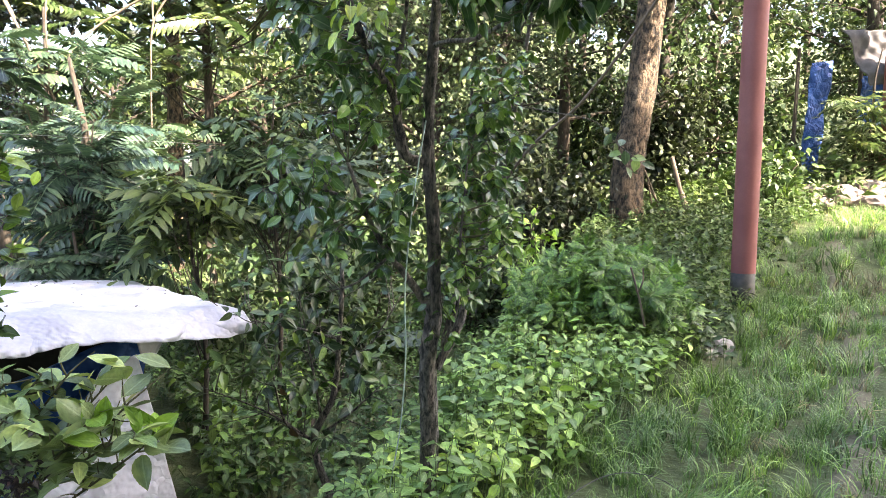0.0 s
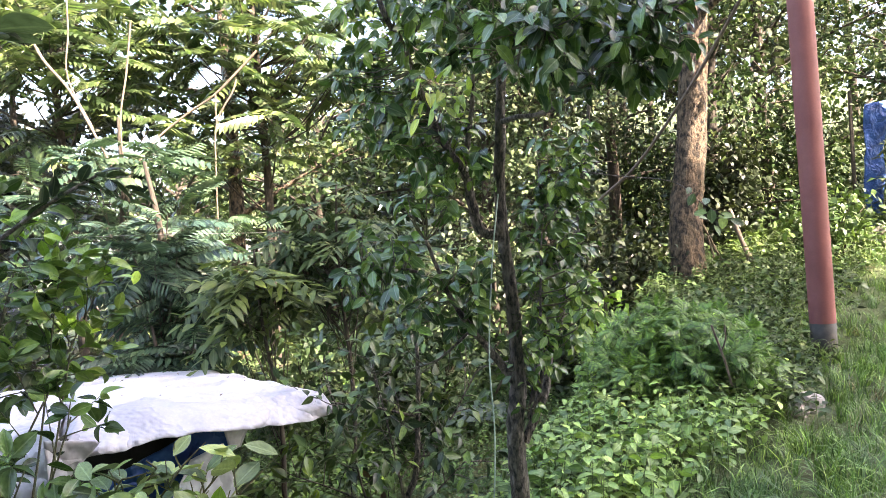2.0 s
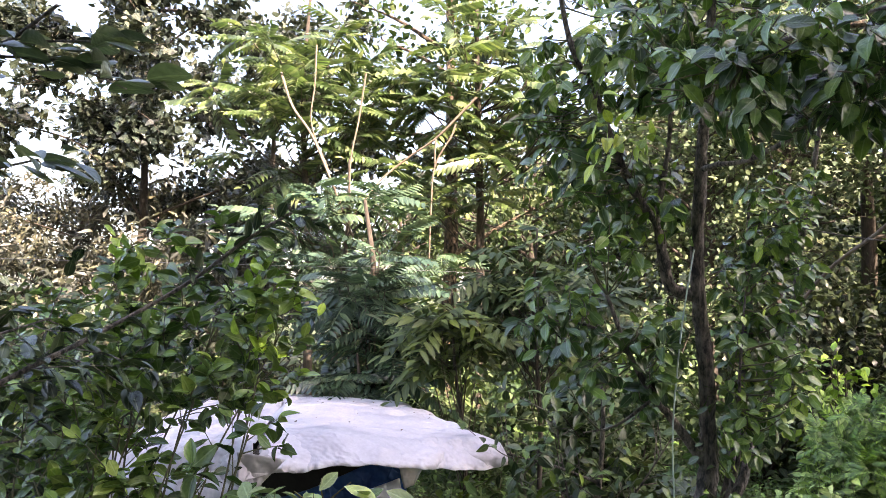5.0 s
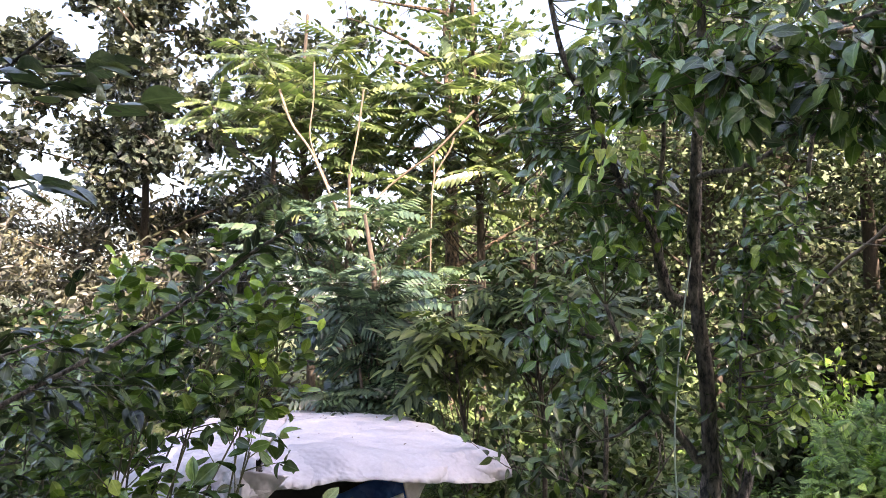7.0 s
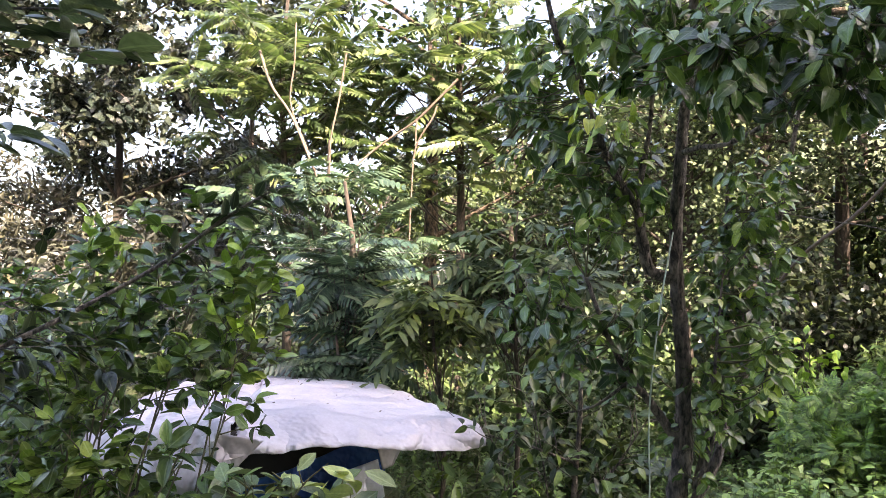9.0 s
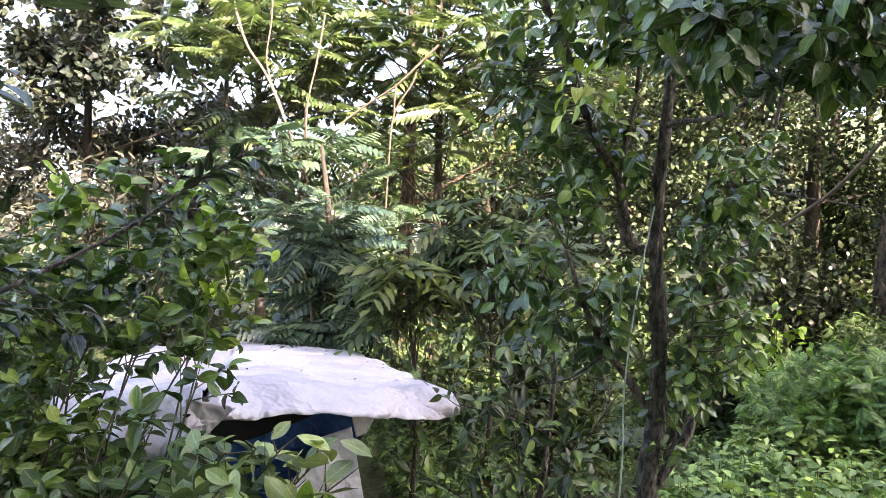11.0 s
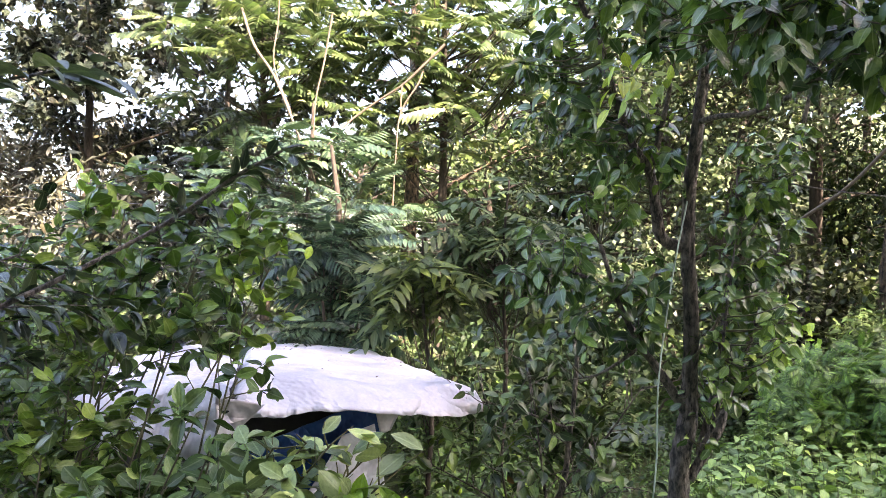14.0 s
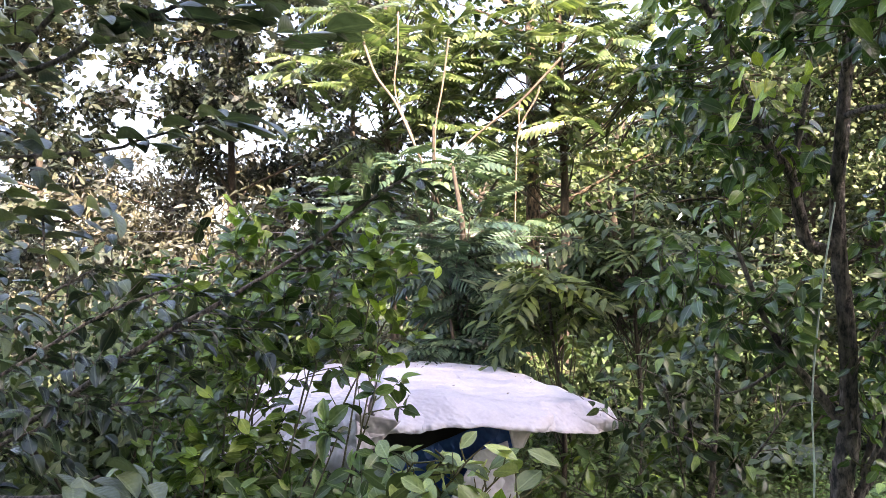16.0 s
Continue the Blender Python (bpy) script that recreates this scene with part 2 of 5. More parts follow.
TARP_BLUE = worn_mat("blue_tarpaulin", (0.01, 0.06, 0.25), (0.018, 0.1, 0.36), 0.6, 6.0, 50.0)
TARP_FOLIAGE = worn_mat("grey_green_sacking", (0.045, 0.075, 0.065), (0.08, 0.11, 0.1), 0.95, 8.0)
# near-black: the shade inside the shed put into the colour
DARKNESS = worn_mat("shed_interior_dark", (0.025, 0.022, 0.02), (0.05, 0.045, 0.04), 0.9)
STONE = worn_mat("pale_stone", (0.32, 0.29, 0.27), (0.48, 0.44, 0.41), 0.85, 9.0, 60.0, depth=0.01)
STONE_PINK = worn_mat("pinkish_rubble", (0.2, 0.155, 0.135), (0.13, 0.105, 0.095), 0.9, 5.0, 40.0, depth=0.01)
CORD_GREEN = worn_mat("green_cord", (0.3, 0.4, 0.34), (0.4, 0.48, 0.43), 0.6)
CABLE = worn_mat("black_cable", (0.02, 0.02, 0.022), (0.04, 0.04, 0.04), 0.5)
WIRE = worn_mat("grey_wire", (0.12, 0.125, 0.13), (0.2, 0.2, 0.21), 0.5, metal=0.5)
PATH_SOIL = worn_mat("trodden_soil", (0.085, 0.085, 0.05), (0.17, 0.145, 0.1), 0.95, 5.0, 45.0, depth=0.02)
# for the added shading wall; kept dark so it returns little light
SHADE_WALL = worn_mat("shade_wall_grey", (0.14, 0.145, 0.14), (0.2, 0.205, 0.2), 0.9, 2.0)


def soil_mat():
    m, n, l, p = mat("soil_and_moss")
    a = noise_tex(n, l, 1.3, 6.0)
    b = noise_tex(n, l, 26.0, 5.0)
    r = ramp(n, [(0.35, (0.05, 0.075, 0.025)), (0.55, (0.075, 0.10, 0.035)), (0.72, (0.14, 0.12, 0.07))])
    l.new(a.outputs["Fac"], r.inputs["Fac"])
    mix = n.new("ShaderNodeMixRGB")
    mix.blend_type = "MULTIPLY"
    mix.inputs["Fac"].default_value = 0.7
    r2 = ramp(n, [(0.3, (0.4, 0.4, 0.4)), (0.7, (1.2, 1.2, 1.2))])
    l.new(b.outputs["Fac"], r2.inputs["Fac"])
    l.new(r.outputs["Color"], mix.inputs["Color1"])
    l.new(r2.outputs["Color"], mix.inputs["Color2"])
    l.new(mix.outputs["Color"], p.inputs["Base Color"])
    p.inputs["Roughness"].default_value = 0.95
    bump(n, l, b.outputs["Fac"], p, 0.8, 0.03)
    return m


def crease(m, strength, distance, scale=5.0):
    """Sharp folds over a cloth."""
    n, l = m.node_tree.nodes, m.node_tree.links
    p = n["Principled BSDF"]
    warp = noise_tex(n, l, 3.0, 4.0)
    tc = n.new("ShaderNodeTexCoord")
    mix = n.new("ShaderNodeMixRGB")
    mix.inputs["Fac"].default_value = 0.25
    l.new(tc.outputs["Object"], mix.inputs["Color1"])
    l.new(warp.outputs["Color"], mix.inputs["Color2"])
    v = n.new("ShaderNodeTexVoronoi")
    v.feature = "DISTANCE_TO_EDGE"
    v.inputs["Scale"].default_value = scale
    l.new(mix.outputs["Color"], v.inputs["Vector"])
    r = ramp(n, [(0.0, (0, 0, 0)), (0.35, (1, 1, 1))])
    l.new(v.outputs["Distance"], r.inputs["Fac"])
    bump(n, l, r.outputs["Color"], p, strength, distance)


crease(TARP, 1.0, 0.05, 3.0)
crease(TARP_GREY, 0.7, 0.03, 5.0)
crease(TARP_BLUE, 0.8, 0.03, 7.0)
SOIL = soil_mat()


# ---- mesh helpers ----
def smooth01(v):
    v = min(1.0, max(0.0, v))
    return v * v * (3 - 2 * v)


def ground_z(x, y):
    """Height of the ground: a plateau to the right, a lower terrace to the left, a bank between, a hill far off."""
    right = 0.33 + 0.06 * max(0.0, min(y, 5.7) - 3.0) + 0.17 * max(0.0, min(y, 12) - 5.7) + 0.08 * max(0.0, min(x, 9) - 2.0) * smooth01((y - 3) / 4)
    left = -0.28 + 0.035 * max(0.0, min(y, 14) - 4.0)
    edge = -0.42 + 0.42 * max(0.0, min(y, 9) - 2.7)
    z = left + (right - left) * smooth01((x - edge) / 0.62 + 0.5)
    far = max(0.0, y - 12.0)
    z += 0.22 * min(far, 60) * smooth01((x + 14) / 16) + 0.02 * far * 0.2
    return z + 0.05 * noise.noise((x * 0.8, y * 0.8, 0.0))


def make_mesh(name, verts, tris, uv=None, smooth=True):
    verts = np.ascontiguousarray(verts, dtype=np.float32)
    tris = np.ascontiguousarray(tris, dtype=np.int32)
    me = bpy.data.meshes.new(name)
    me.vertices.add(len(verts))
    me.vertices.foreach_set("co", verts.ravel())
    me.loops.add(tris.size)
    me.loops.foreach_set("vertex_index", tris.ravel())
    me.polygons.add(len(tris))
    me.polygons.foreach_set("loop_start", np.arange(0, tris.size, 3, dtype=np.int32))
    me.polygons.foreach_set("loop_total", np.full(len(tris), 3, dtype=np.int32))
    me.polygons.foreach_set("use_smooth", np.full(len(tris), smooth, dtype=bool))
    if uv is not None:
        layer = me.uv_layers.new(name="UVMap")
        layer.data.foreach_set("uv", np.ascontiguousarray(np.asarray(uv)[tris.ravel()], dtype=np.float32).ravel())
    me.update(calc_edges=True)
    return me


def thing(name, label, category, group="", kind="", at=(0, 0, 0)):
    ob = new(name)
    ob.empty_display_size = 0.1
    ob.location = at
    return tagged(ob, label, category, group, kind)


def part(name, data, material, parent=None, label="", kind=""):
    """One mesh object, under a thing or under a part. Its coordinates are the world's."""
    if isinstance(data, bmesh.types.BMesh):
        me = bpy.data.meshes.new(name)
        data.to_mesh(me)
        data.free()
    else:
        me = data
    if material and not me.materials:
        me.materials.append(material)
    ob = new(name, me)
    if parent:
        ob.parent = parent
        root = parent
        shift = Vector((0, 0, 0))
        while root:
            shift += root.location
            root = root.parent
        ob.location = -shift
    return tagged(ob, label=label, kind=kind)


def leaf_shape(width, rows=4, fold=0.16, curl=0.18, belly=0.42, point=1.0, wave=0.0):
    """A leaf one unit long along y from its stalk: two halves folded at the rib, drooping to the tip."""
    v, f = [(0.0, 0.0, 0.0)], []
    for i in range(1, rows):
        t = i / rows
        w = width * 0.5 * (math.sin(math.pi * t ** (math.log(0.5) / math.log(belly)))) ** point
        z = -curl * t * t
        e = fold * w * 2 + wave * math.sin(i * 2.1)
        v += [(-w, t, z + e), (0.0, t, z), (w, t, z + e)]
    v.append((0.0, 1.0, -curl))
    f += [(0, 2, 1), (0, 3, 2)]
    for i in range(rows - 2):
        a, b = 1 + 3 * i, 4 + 3 * i
        f += [(a, a + 1, b + 1), (a, b + 1, b), (a + 1, a + 2, b + 2), (a + 1, b + 2, b + 1)]
    a, t = 1 + 3 * (rows - 2), len(v) - 1
    f += [(a, a + 1, t), (a + 1, a + 2, t)]
    v = np.array(v)
    return v, np.array(f), np.stack([np.sign(v[:, 0]), v[:, 1]], 1)


def plain_leaf(width, curl=0.25, twist=0.12):
    """A small leaf of four faces, bent along its length."""
    w = width * 0.5
    v = np.array([(0, 0, 0), (w, 0.34, -curl * 0.1 + twist), (w * 0.74, 0.68, -curl * 0.5 + twist * 0.5), (0, 1, -curl), (-w * 0.74, 0.68, -curl * 0.5), (-w, 0.34, -curl * 0.1)])
    return v, np.array([(0, 1, 5), (1, 2, 5), (5, 2, 4), (4, 2, 3)]), np.stack([np.sign(v[:, 0]), v[:, 1]], 1)


def needle_leaf(width, curl=0.2):
    """A leaflet too fine for more than two faces."""
    v = np.array([(0, 0, 0), (width * 0.5, 0.45, 0.03), (0, 1, -curl), (-width * 0.5, 0.45, 0.03)])
    return v, np.array([(0, 1, 3), (3, 1, 2)]), np.stack([np.sign(v[:, 0]), v[:, 1]], 1)


def blade_shape(width=0.03, bend=0.5, rows=4):
    v, f = [], []
    for i in range(rows):
        t = i / rows
        w = width * 0.5 * (1 - t) ** 0.6
        a = bend * t * 1.6
        v += [(-w, t * math.cos(a * 0.6), t * math.sin(-a * 0.6)), (w, t * math.cos(a * 0.6), t * math.sin(-a * 0.6) + 0.004)]
    a = bend * 1.6
    v.append((0, math.cos(a * 0.6), math.sin(-a * 0.6)))
    for i in range(rows - 1):
        a = 2 * i
        f += [(a, a + 1, a + 3), (a, a + 3, a + 2)]
    a = 2 * (rows - 1)
    f.append((a, a + 1, a + 2))
    v = np.array(v)
    return v, np.array(f), np.stack([np.sign(v[:, 0]), v[:, 1]], 1)


def frond_shape(pairs=7, leaflet=0.26, width=0.3, droop=0.25, rows=3, sweep=0.9, end=True):
    """A pinnate leaf one unit long: a rib with pairs of leaflets that hang a little."""
    lv, lf, lu = needle_leaf(width) if rows == 1 else plain_leaf(width, 0.2) if rows == 2 else leaf_shape(width, rows, 0.1, 0.2)
    vs, fs, us, k = [], [], [], 0
    for i in range(pairs):
        t = 0.16 + 0.8 * i / pairs
        size = leaflet * (0.75 + 0.5 * math.sin(math.pi * (i + 0.8) / (pairs + 0.6)))
        for side in (-1, 1):
            c, s = math.cos(sweep), math.sin(sweep)
            d = np.array((side * s, c, -0.32))
            d /= np.linalg.norm(d)
            x = np.cross(d, (0, 0, 1))
            x /= np.linalg.norm(x)
            z = np.cross(x, d)
            vs.append((lv[:, :1] * x + lv[:, 1:2] * d + lv[:, 2:] * z) * size + (0, t, -droop * t * t))
            fs.append(lf + k)
            us.append(lu)
            k += len(lv)
    if end:
        vs.append(lv * leaflet + (0, 0.95, -droop * 0.92))
        fs.append(lf + k)
        us.append(lu)
        k += len(lv)
    rib = []
    for i in range(3):
        t = i / 2
        w = 0.012 * (1 - 0.7 * t)
        rib += [(-w, t * 0.97, -droop * t * t), (w, t * 0.97, -droop * t * t)]
    vs.append(np.array(rib))
    fs.append(np.array([q for i in range(2) for q in ((k + 2 * i, k + 2 * i + 1, k + 2 * i + 3), (k + 2 * i, k + 2 * i + 3, k + 2 * i + 2))]))
    us.append(np.zeros((len(rib), 2)))
    return np.concatenate(vs), np.concatenate(fs), np.concatenate(us)


def turned(rng, along, up, roll=0.5):
    """Frames whose y runs along each leaf; the upper side looks to up, with some roll."""
    y = along / np.linalg.norm(along, axis=1, keepdims=True)
    u = up + rng.normal(0, roll, y.shape)
    x = np.cross(y, u)
    x /= np.maximum(np.linalg.norm(x, axis=1, keepdims=True), 1e-6)
    z = np.cross(x, y)
    return np.stack([x, y, z], axis=2)


def scattered(shape, pos, rot, size):
    """One mesh of many copies of a shape."""
    v, f, u = shape
    size = np.broadcast_to(np.asarray(size, dtype=float), (len(pos),))
    V = np.einsum("nij,kj->nki", rot, v) * size[:, None, None] + pos[:, None, :]
    Fc = f[None, :, :] + (np.arange(len(pos)) * len(v))[:, None, None]
    return V.reshape(-1, 3), Fc.reshape(-1, 3), np.tile(u, (len(pos), 1))


def joined(*meshes):
    vs, fs, us, k = [], [], [], 0
    for v, f, *u in meshes:
        vs.append(v)
        fs.append(f + k)
        us += u
        k += len(v)
    return (np.concatenate(vs), np.concatenate(fs)) + ((np.concatenate(us),) if us else ())


def flowing(points, steps=6):
    """A smooth line through a few points."""
    p = [np.array(q, dtype=float) for q in points]
    p = [2 * p[0] - p[1]] + p + [2 * p[-1] - p[-2]]
    out = []
    for i in range(1, len(p) - 2):
        a, b, c, d = p[i - 1:i + 3]
        for s in range(steps):
            t = s / steps
            out.append(0.5 * (2 * b + (c - a) * t + (2 * a - 5 * b + 4 * c - d) * t * t + (3 * b - a - 3 * c + d) * t ** 3))
    out.append(p[-2])
    return np.array(out)


def tube(line, r0, r1, sides=7, knobs=0.0, rng=None):
    """A tapered branch along a line."""
    line = np.asarray(line, dtype=float)
    n = len(line)
    tang = np.gradient(line, axis=0)
    tang /= np.maximum(np.linalg.norm(tang, axis=1, keepdims=True), 1e-9)
    ref = np.array((0.31, 0.2, 0.93)) if abs(tang[0][2]) < 0.8 else np.array((1.0, 0.1, 0.0))
    vs = []
    for i in range(n):
        x = np.cross(tang[i], ref)
        x /= np.linalg.norm(x)
        y = np.cross(tang[i], x)
        r = float(np.interp(i / (n - 1), [q[0] for q in r0], [q[1] for q in r0])) if isinstance(r0, tuple) else r0 + (r1 - r0) * i / (n - 1)
        for k in range(sides):
            a = 2 * math.pi * k / sides
            q = r * (1 + (rng.normal(0, knobs) if knobs else 0))
            vs.append(line[i] + q * (math.cos(a) * x + math.sin(a) * y))
    fs = []
    for i in range(n - 1):
        for k in range(sides):
            a, b = i * sides + k, i * sides + (k + 1) % sides
            fs += [(a, b, b + sides), (a, b + sides, a + sides)]
    vs.append(line[-1] + tang[-1] * r1)
    for k in range(sides):
        fs.append(((n - 1) * sides + k, (n - 1) * sides + (k + 1) % sides, len(vs) - 1))
    return np.array(vs), np.array(fs)


def twigs_from(rng, limbs, every, reach, rise=0.3, skip=0.15, outward=None, steps=5):
    """Twigs that leave the limbs at random: each a short bent line."""
    out = []
    for line in limbs:
        line = np.asarray(line)
        seg = np.linalg.norm(np.diff(line, axis=0), axis=1)
        total = seg.sum()
        acc = np.concatenate([[0], np.cumsum(seg)])
        for s in np.arange(total * skip, total, every):
            s = min(total, s + rng.uniform(0, every))
            i = min(len(line) - 2, int(np.searchsorted(acc, s) - 1))
            p = line[i] + (line[i + 1] - line[i]) * ((s - acc[i]) / max(seg[i], 1e-6))
            t = (line[i + 1] - line[i]) / max(seg[i], 1e-6)
            d = rng.normal(0, 1, 3)
            d -= t * d.dot(t)
            d = d / np.linalg.norm(d) + t * rng.uniform(0.2, 0.9) + np.array((0, 0, rise))
            if outward is not None:
                d += np.array(outward)
            d /= np.linalg.norm(d)
            k = reach * rng.uniform(0.5, 1.25)
            bend = rng.normal(0, 0.35, 3)
            out.append(np.array([p + d * k * u + bend * k * u * u * 0.5 for u in np.linspace(0, 1, steps)]))
    return out


def leaves_on(rng, lines, every, skip=0.2, spread=0.8, droop=0.3, at_tip=2):
    """Places and directions of leaves along twigs."""
    pos, way = [], []
    for line in lines:
        seg = np.linalg.norm(np.diff(line, axis=0), axis=1)
        total = seg.sum()
        n = max(1, int(total * (1 - skip) / every))
        for j in range(n + at_tip):
            u = min(0.999, skip + (1 - skip) * (j + rng.uniform(0, 1)) / n)
            q = u * (len(line) - 1)
            i = int(q)
            p = line[i] + (line[i + 1] - line[i]) * (q - i)
            t = line[i + 1] - line[i]
            t = t / max(np.linalg.norm(t), 1e-6)
            d = rng.normal(0, 1, 3)
            d -= t * d.dot(t)
            d = d / np.linalg.norm(d) * spread + t * rng.uniform(0.1, 0.9) - np.array((0, 0, droop * rng.uniform(0.3, 1.6)))
            pos.append(p)
            way.append(d / np.linalg.norm(d))
    return np.array(pos), np.array(way)


UP = np.array((0.0, 0.0, 1.0))


def leaf_parts(rng, parent, shapes, pos, rot, size, material, name="leaf"):
    """Leaves as objects of their own, which share a few meshes."""
    meshes = []
    for shape in shapes:
        me = make_mesh(name, *shape)
        me.materials.append(material)
        meshes.append(me)
    shift = Vector(parent.location)
    for p, r, s in zip(pos, rot, size):
        ob = new(name, meshes[int(rng.integers(len(meshes)))])
        ob.parent = parent
        m = Matrix([[*r[0], 0], [*r[1], 0], [*r[2], 0], [0, 0, 0, 1]])
        ob.matrix_basis = Matrix.Translation(Vector(p) - shift) @ m @ Matrix.Diagonal((s, s, s, 1))


def by_near(pos, count):
    """Which leaves lie nearest to the side from which the garden is seen."""
    order = np.argsort(np.hypot(pos[:, 0], pos[:, 1] - 0.2))
    near = np.zeros(len(pos), dtype=bool)
    near[order[:count]] = True
    return near


# ---- ground ----
def build_ground():
    xs = np.concatenate([np.linspace(-260, -16, 18), np.linspace(-15, 15, 151), np.linspace(16, 260, 18)])
    ys = np.concatenate([np.linspace(-40, -2, 8), np.linspace(-1.5, 16, 141), np.linspace(17, 320, 30)])
    v = [(x, y, ground_z(x, y)) for y in ys for x in xs]
    w = len(xs)
    f = []
    for j in range(len(ys) - 1):
        for i in range(w - 1):
            a = j * w + i
            f += [(a, a + 1, a + w + 1), (a, a + w + 1, a + w)]
    ob = part("ground", make_mesh("ground", v, f), SOIL)
    tagged(ob, "sloping soil of a hillside garden under weeds", "ground", kind="structure")


build_ground()

# unseen wall, added only to keep the sun off the near garden
bm = bmesh.new()
bmesh.ops.create_cube(bm, size=1.0, matrix=Matrix.Translation((3.0, -1.65, 5.5)) @ Matrix.Diagonal((13.0, 0.3, 11.8, 1)))
bmesh.ops.create_cube(bm, size=1.0, matrix=Matrix.Translation((13.0, -1.65, 6.5)) @ Matrix.Diagonal((7.0, 0.3, 13.6, 1)))
# narrow block, added to shade the lower trunk of the big tree
bmesh.ops.create_cube(bm, size=1.0, matrix=Matrix.Translation((15.3, -1.65, 14.35)) @ Matrix.Diagonal((1.5, 0.3, 2.1, 1)))
tagged(part("shade_wall", bm, SHADE_WALL), "unseen plain wall added behind the view to shade the garden", "wall", kind="structure")


# ---- leaf clusters ----
def stalked(shape, stalk=0.22):
    """The same leaf on a thin stalk, one unit long together."""
    v, f, u = shape
    k = len(v)
    v = np.concatenate([v * (1 - stalk) + (0, stalk, 0), np.array([(-0.012, 0, 0.03), (0.012, 0, 0.03), (0.012, stalk, 0.0), (-0.012, stalk, 0.0)])])
    f = np.concatenate([f, np.array([(k, k + 1, k + 2), (k, k + 2, k + 3)])])
    return v, f, np.concatenate([u, np.zeros((4, 2))])


def spurs_in(rng, lobes, limbs):
    """Spur tips spread through the lobes of a crown, with a twig to each from the nearest limb; size and fullness follow the lobe."""
    on = np.concatenate([np.asarray(l) for l in limbs])
    tips, twigs, sizes = [], [], []
    for cx, cy, cz, rx, ry, rz, n, s in lobes:
        d = rng.normal(0, 1, (n, 3))
        d /= np.linalg.norm(d, axis=1, keepdims=True)
        p = np.array((cx, cy, cz)) + d * (rng.uniform(0.05, 1, (n, 1)) ** 0.45) * (rx, ry, rz)
        for q in p:
            a = on[np.argmin(np.linalg.norm(on - q - (0, 0, -0.05), axis=1))]
            m = (a + q) / 2 + (0, 0, -0.12 * np.linalg.norm(q - a)) + rng.normal(0, 0.012, 3)
            twigs.append(flowing([a, m, q], 3))
            tips.append(q)
            sizes.append(s)
    return np.array(tips), twigs, np.array(sizes)


def rosettes(rng, tips, sizes, twigs, low, high, droop, ahead=0.4):
    """Leaves that radiate from each spur tip and hang by their own weight."""
    pos, way, size = [], [], []
    for q, s, t in zip(tips, sizes, twigs):
        n = int(rng.integers(low, high))
        turn = rng.uniform(0, 6.28)
        run = t[-1] - t[-2]
        run = run / max(np.linalg.norm(run), 1e-6)
        for k in range(n):
            a = turn + 2.4 * k + rng.normal(0, 0.3)
            d = np.array((math.cos(a), math.sin(a), rng.normal(0.1, 0.35))) + run * ahead - (0, 0, droop * rng.uniform(0.2, 1.5))
            pos.append(q - run * rng.uniform(0, 0.05) + rng.normal(0, 0.004, 3))
            way.append(d / np.linalg.norm(d))
            size.append(s * rng.uniform(0.62, 1.15))
    return np.array(pos), np.array(way), np.array(size)


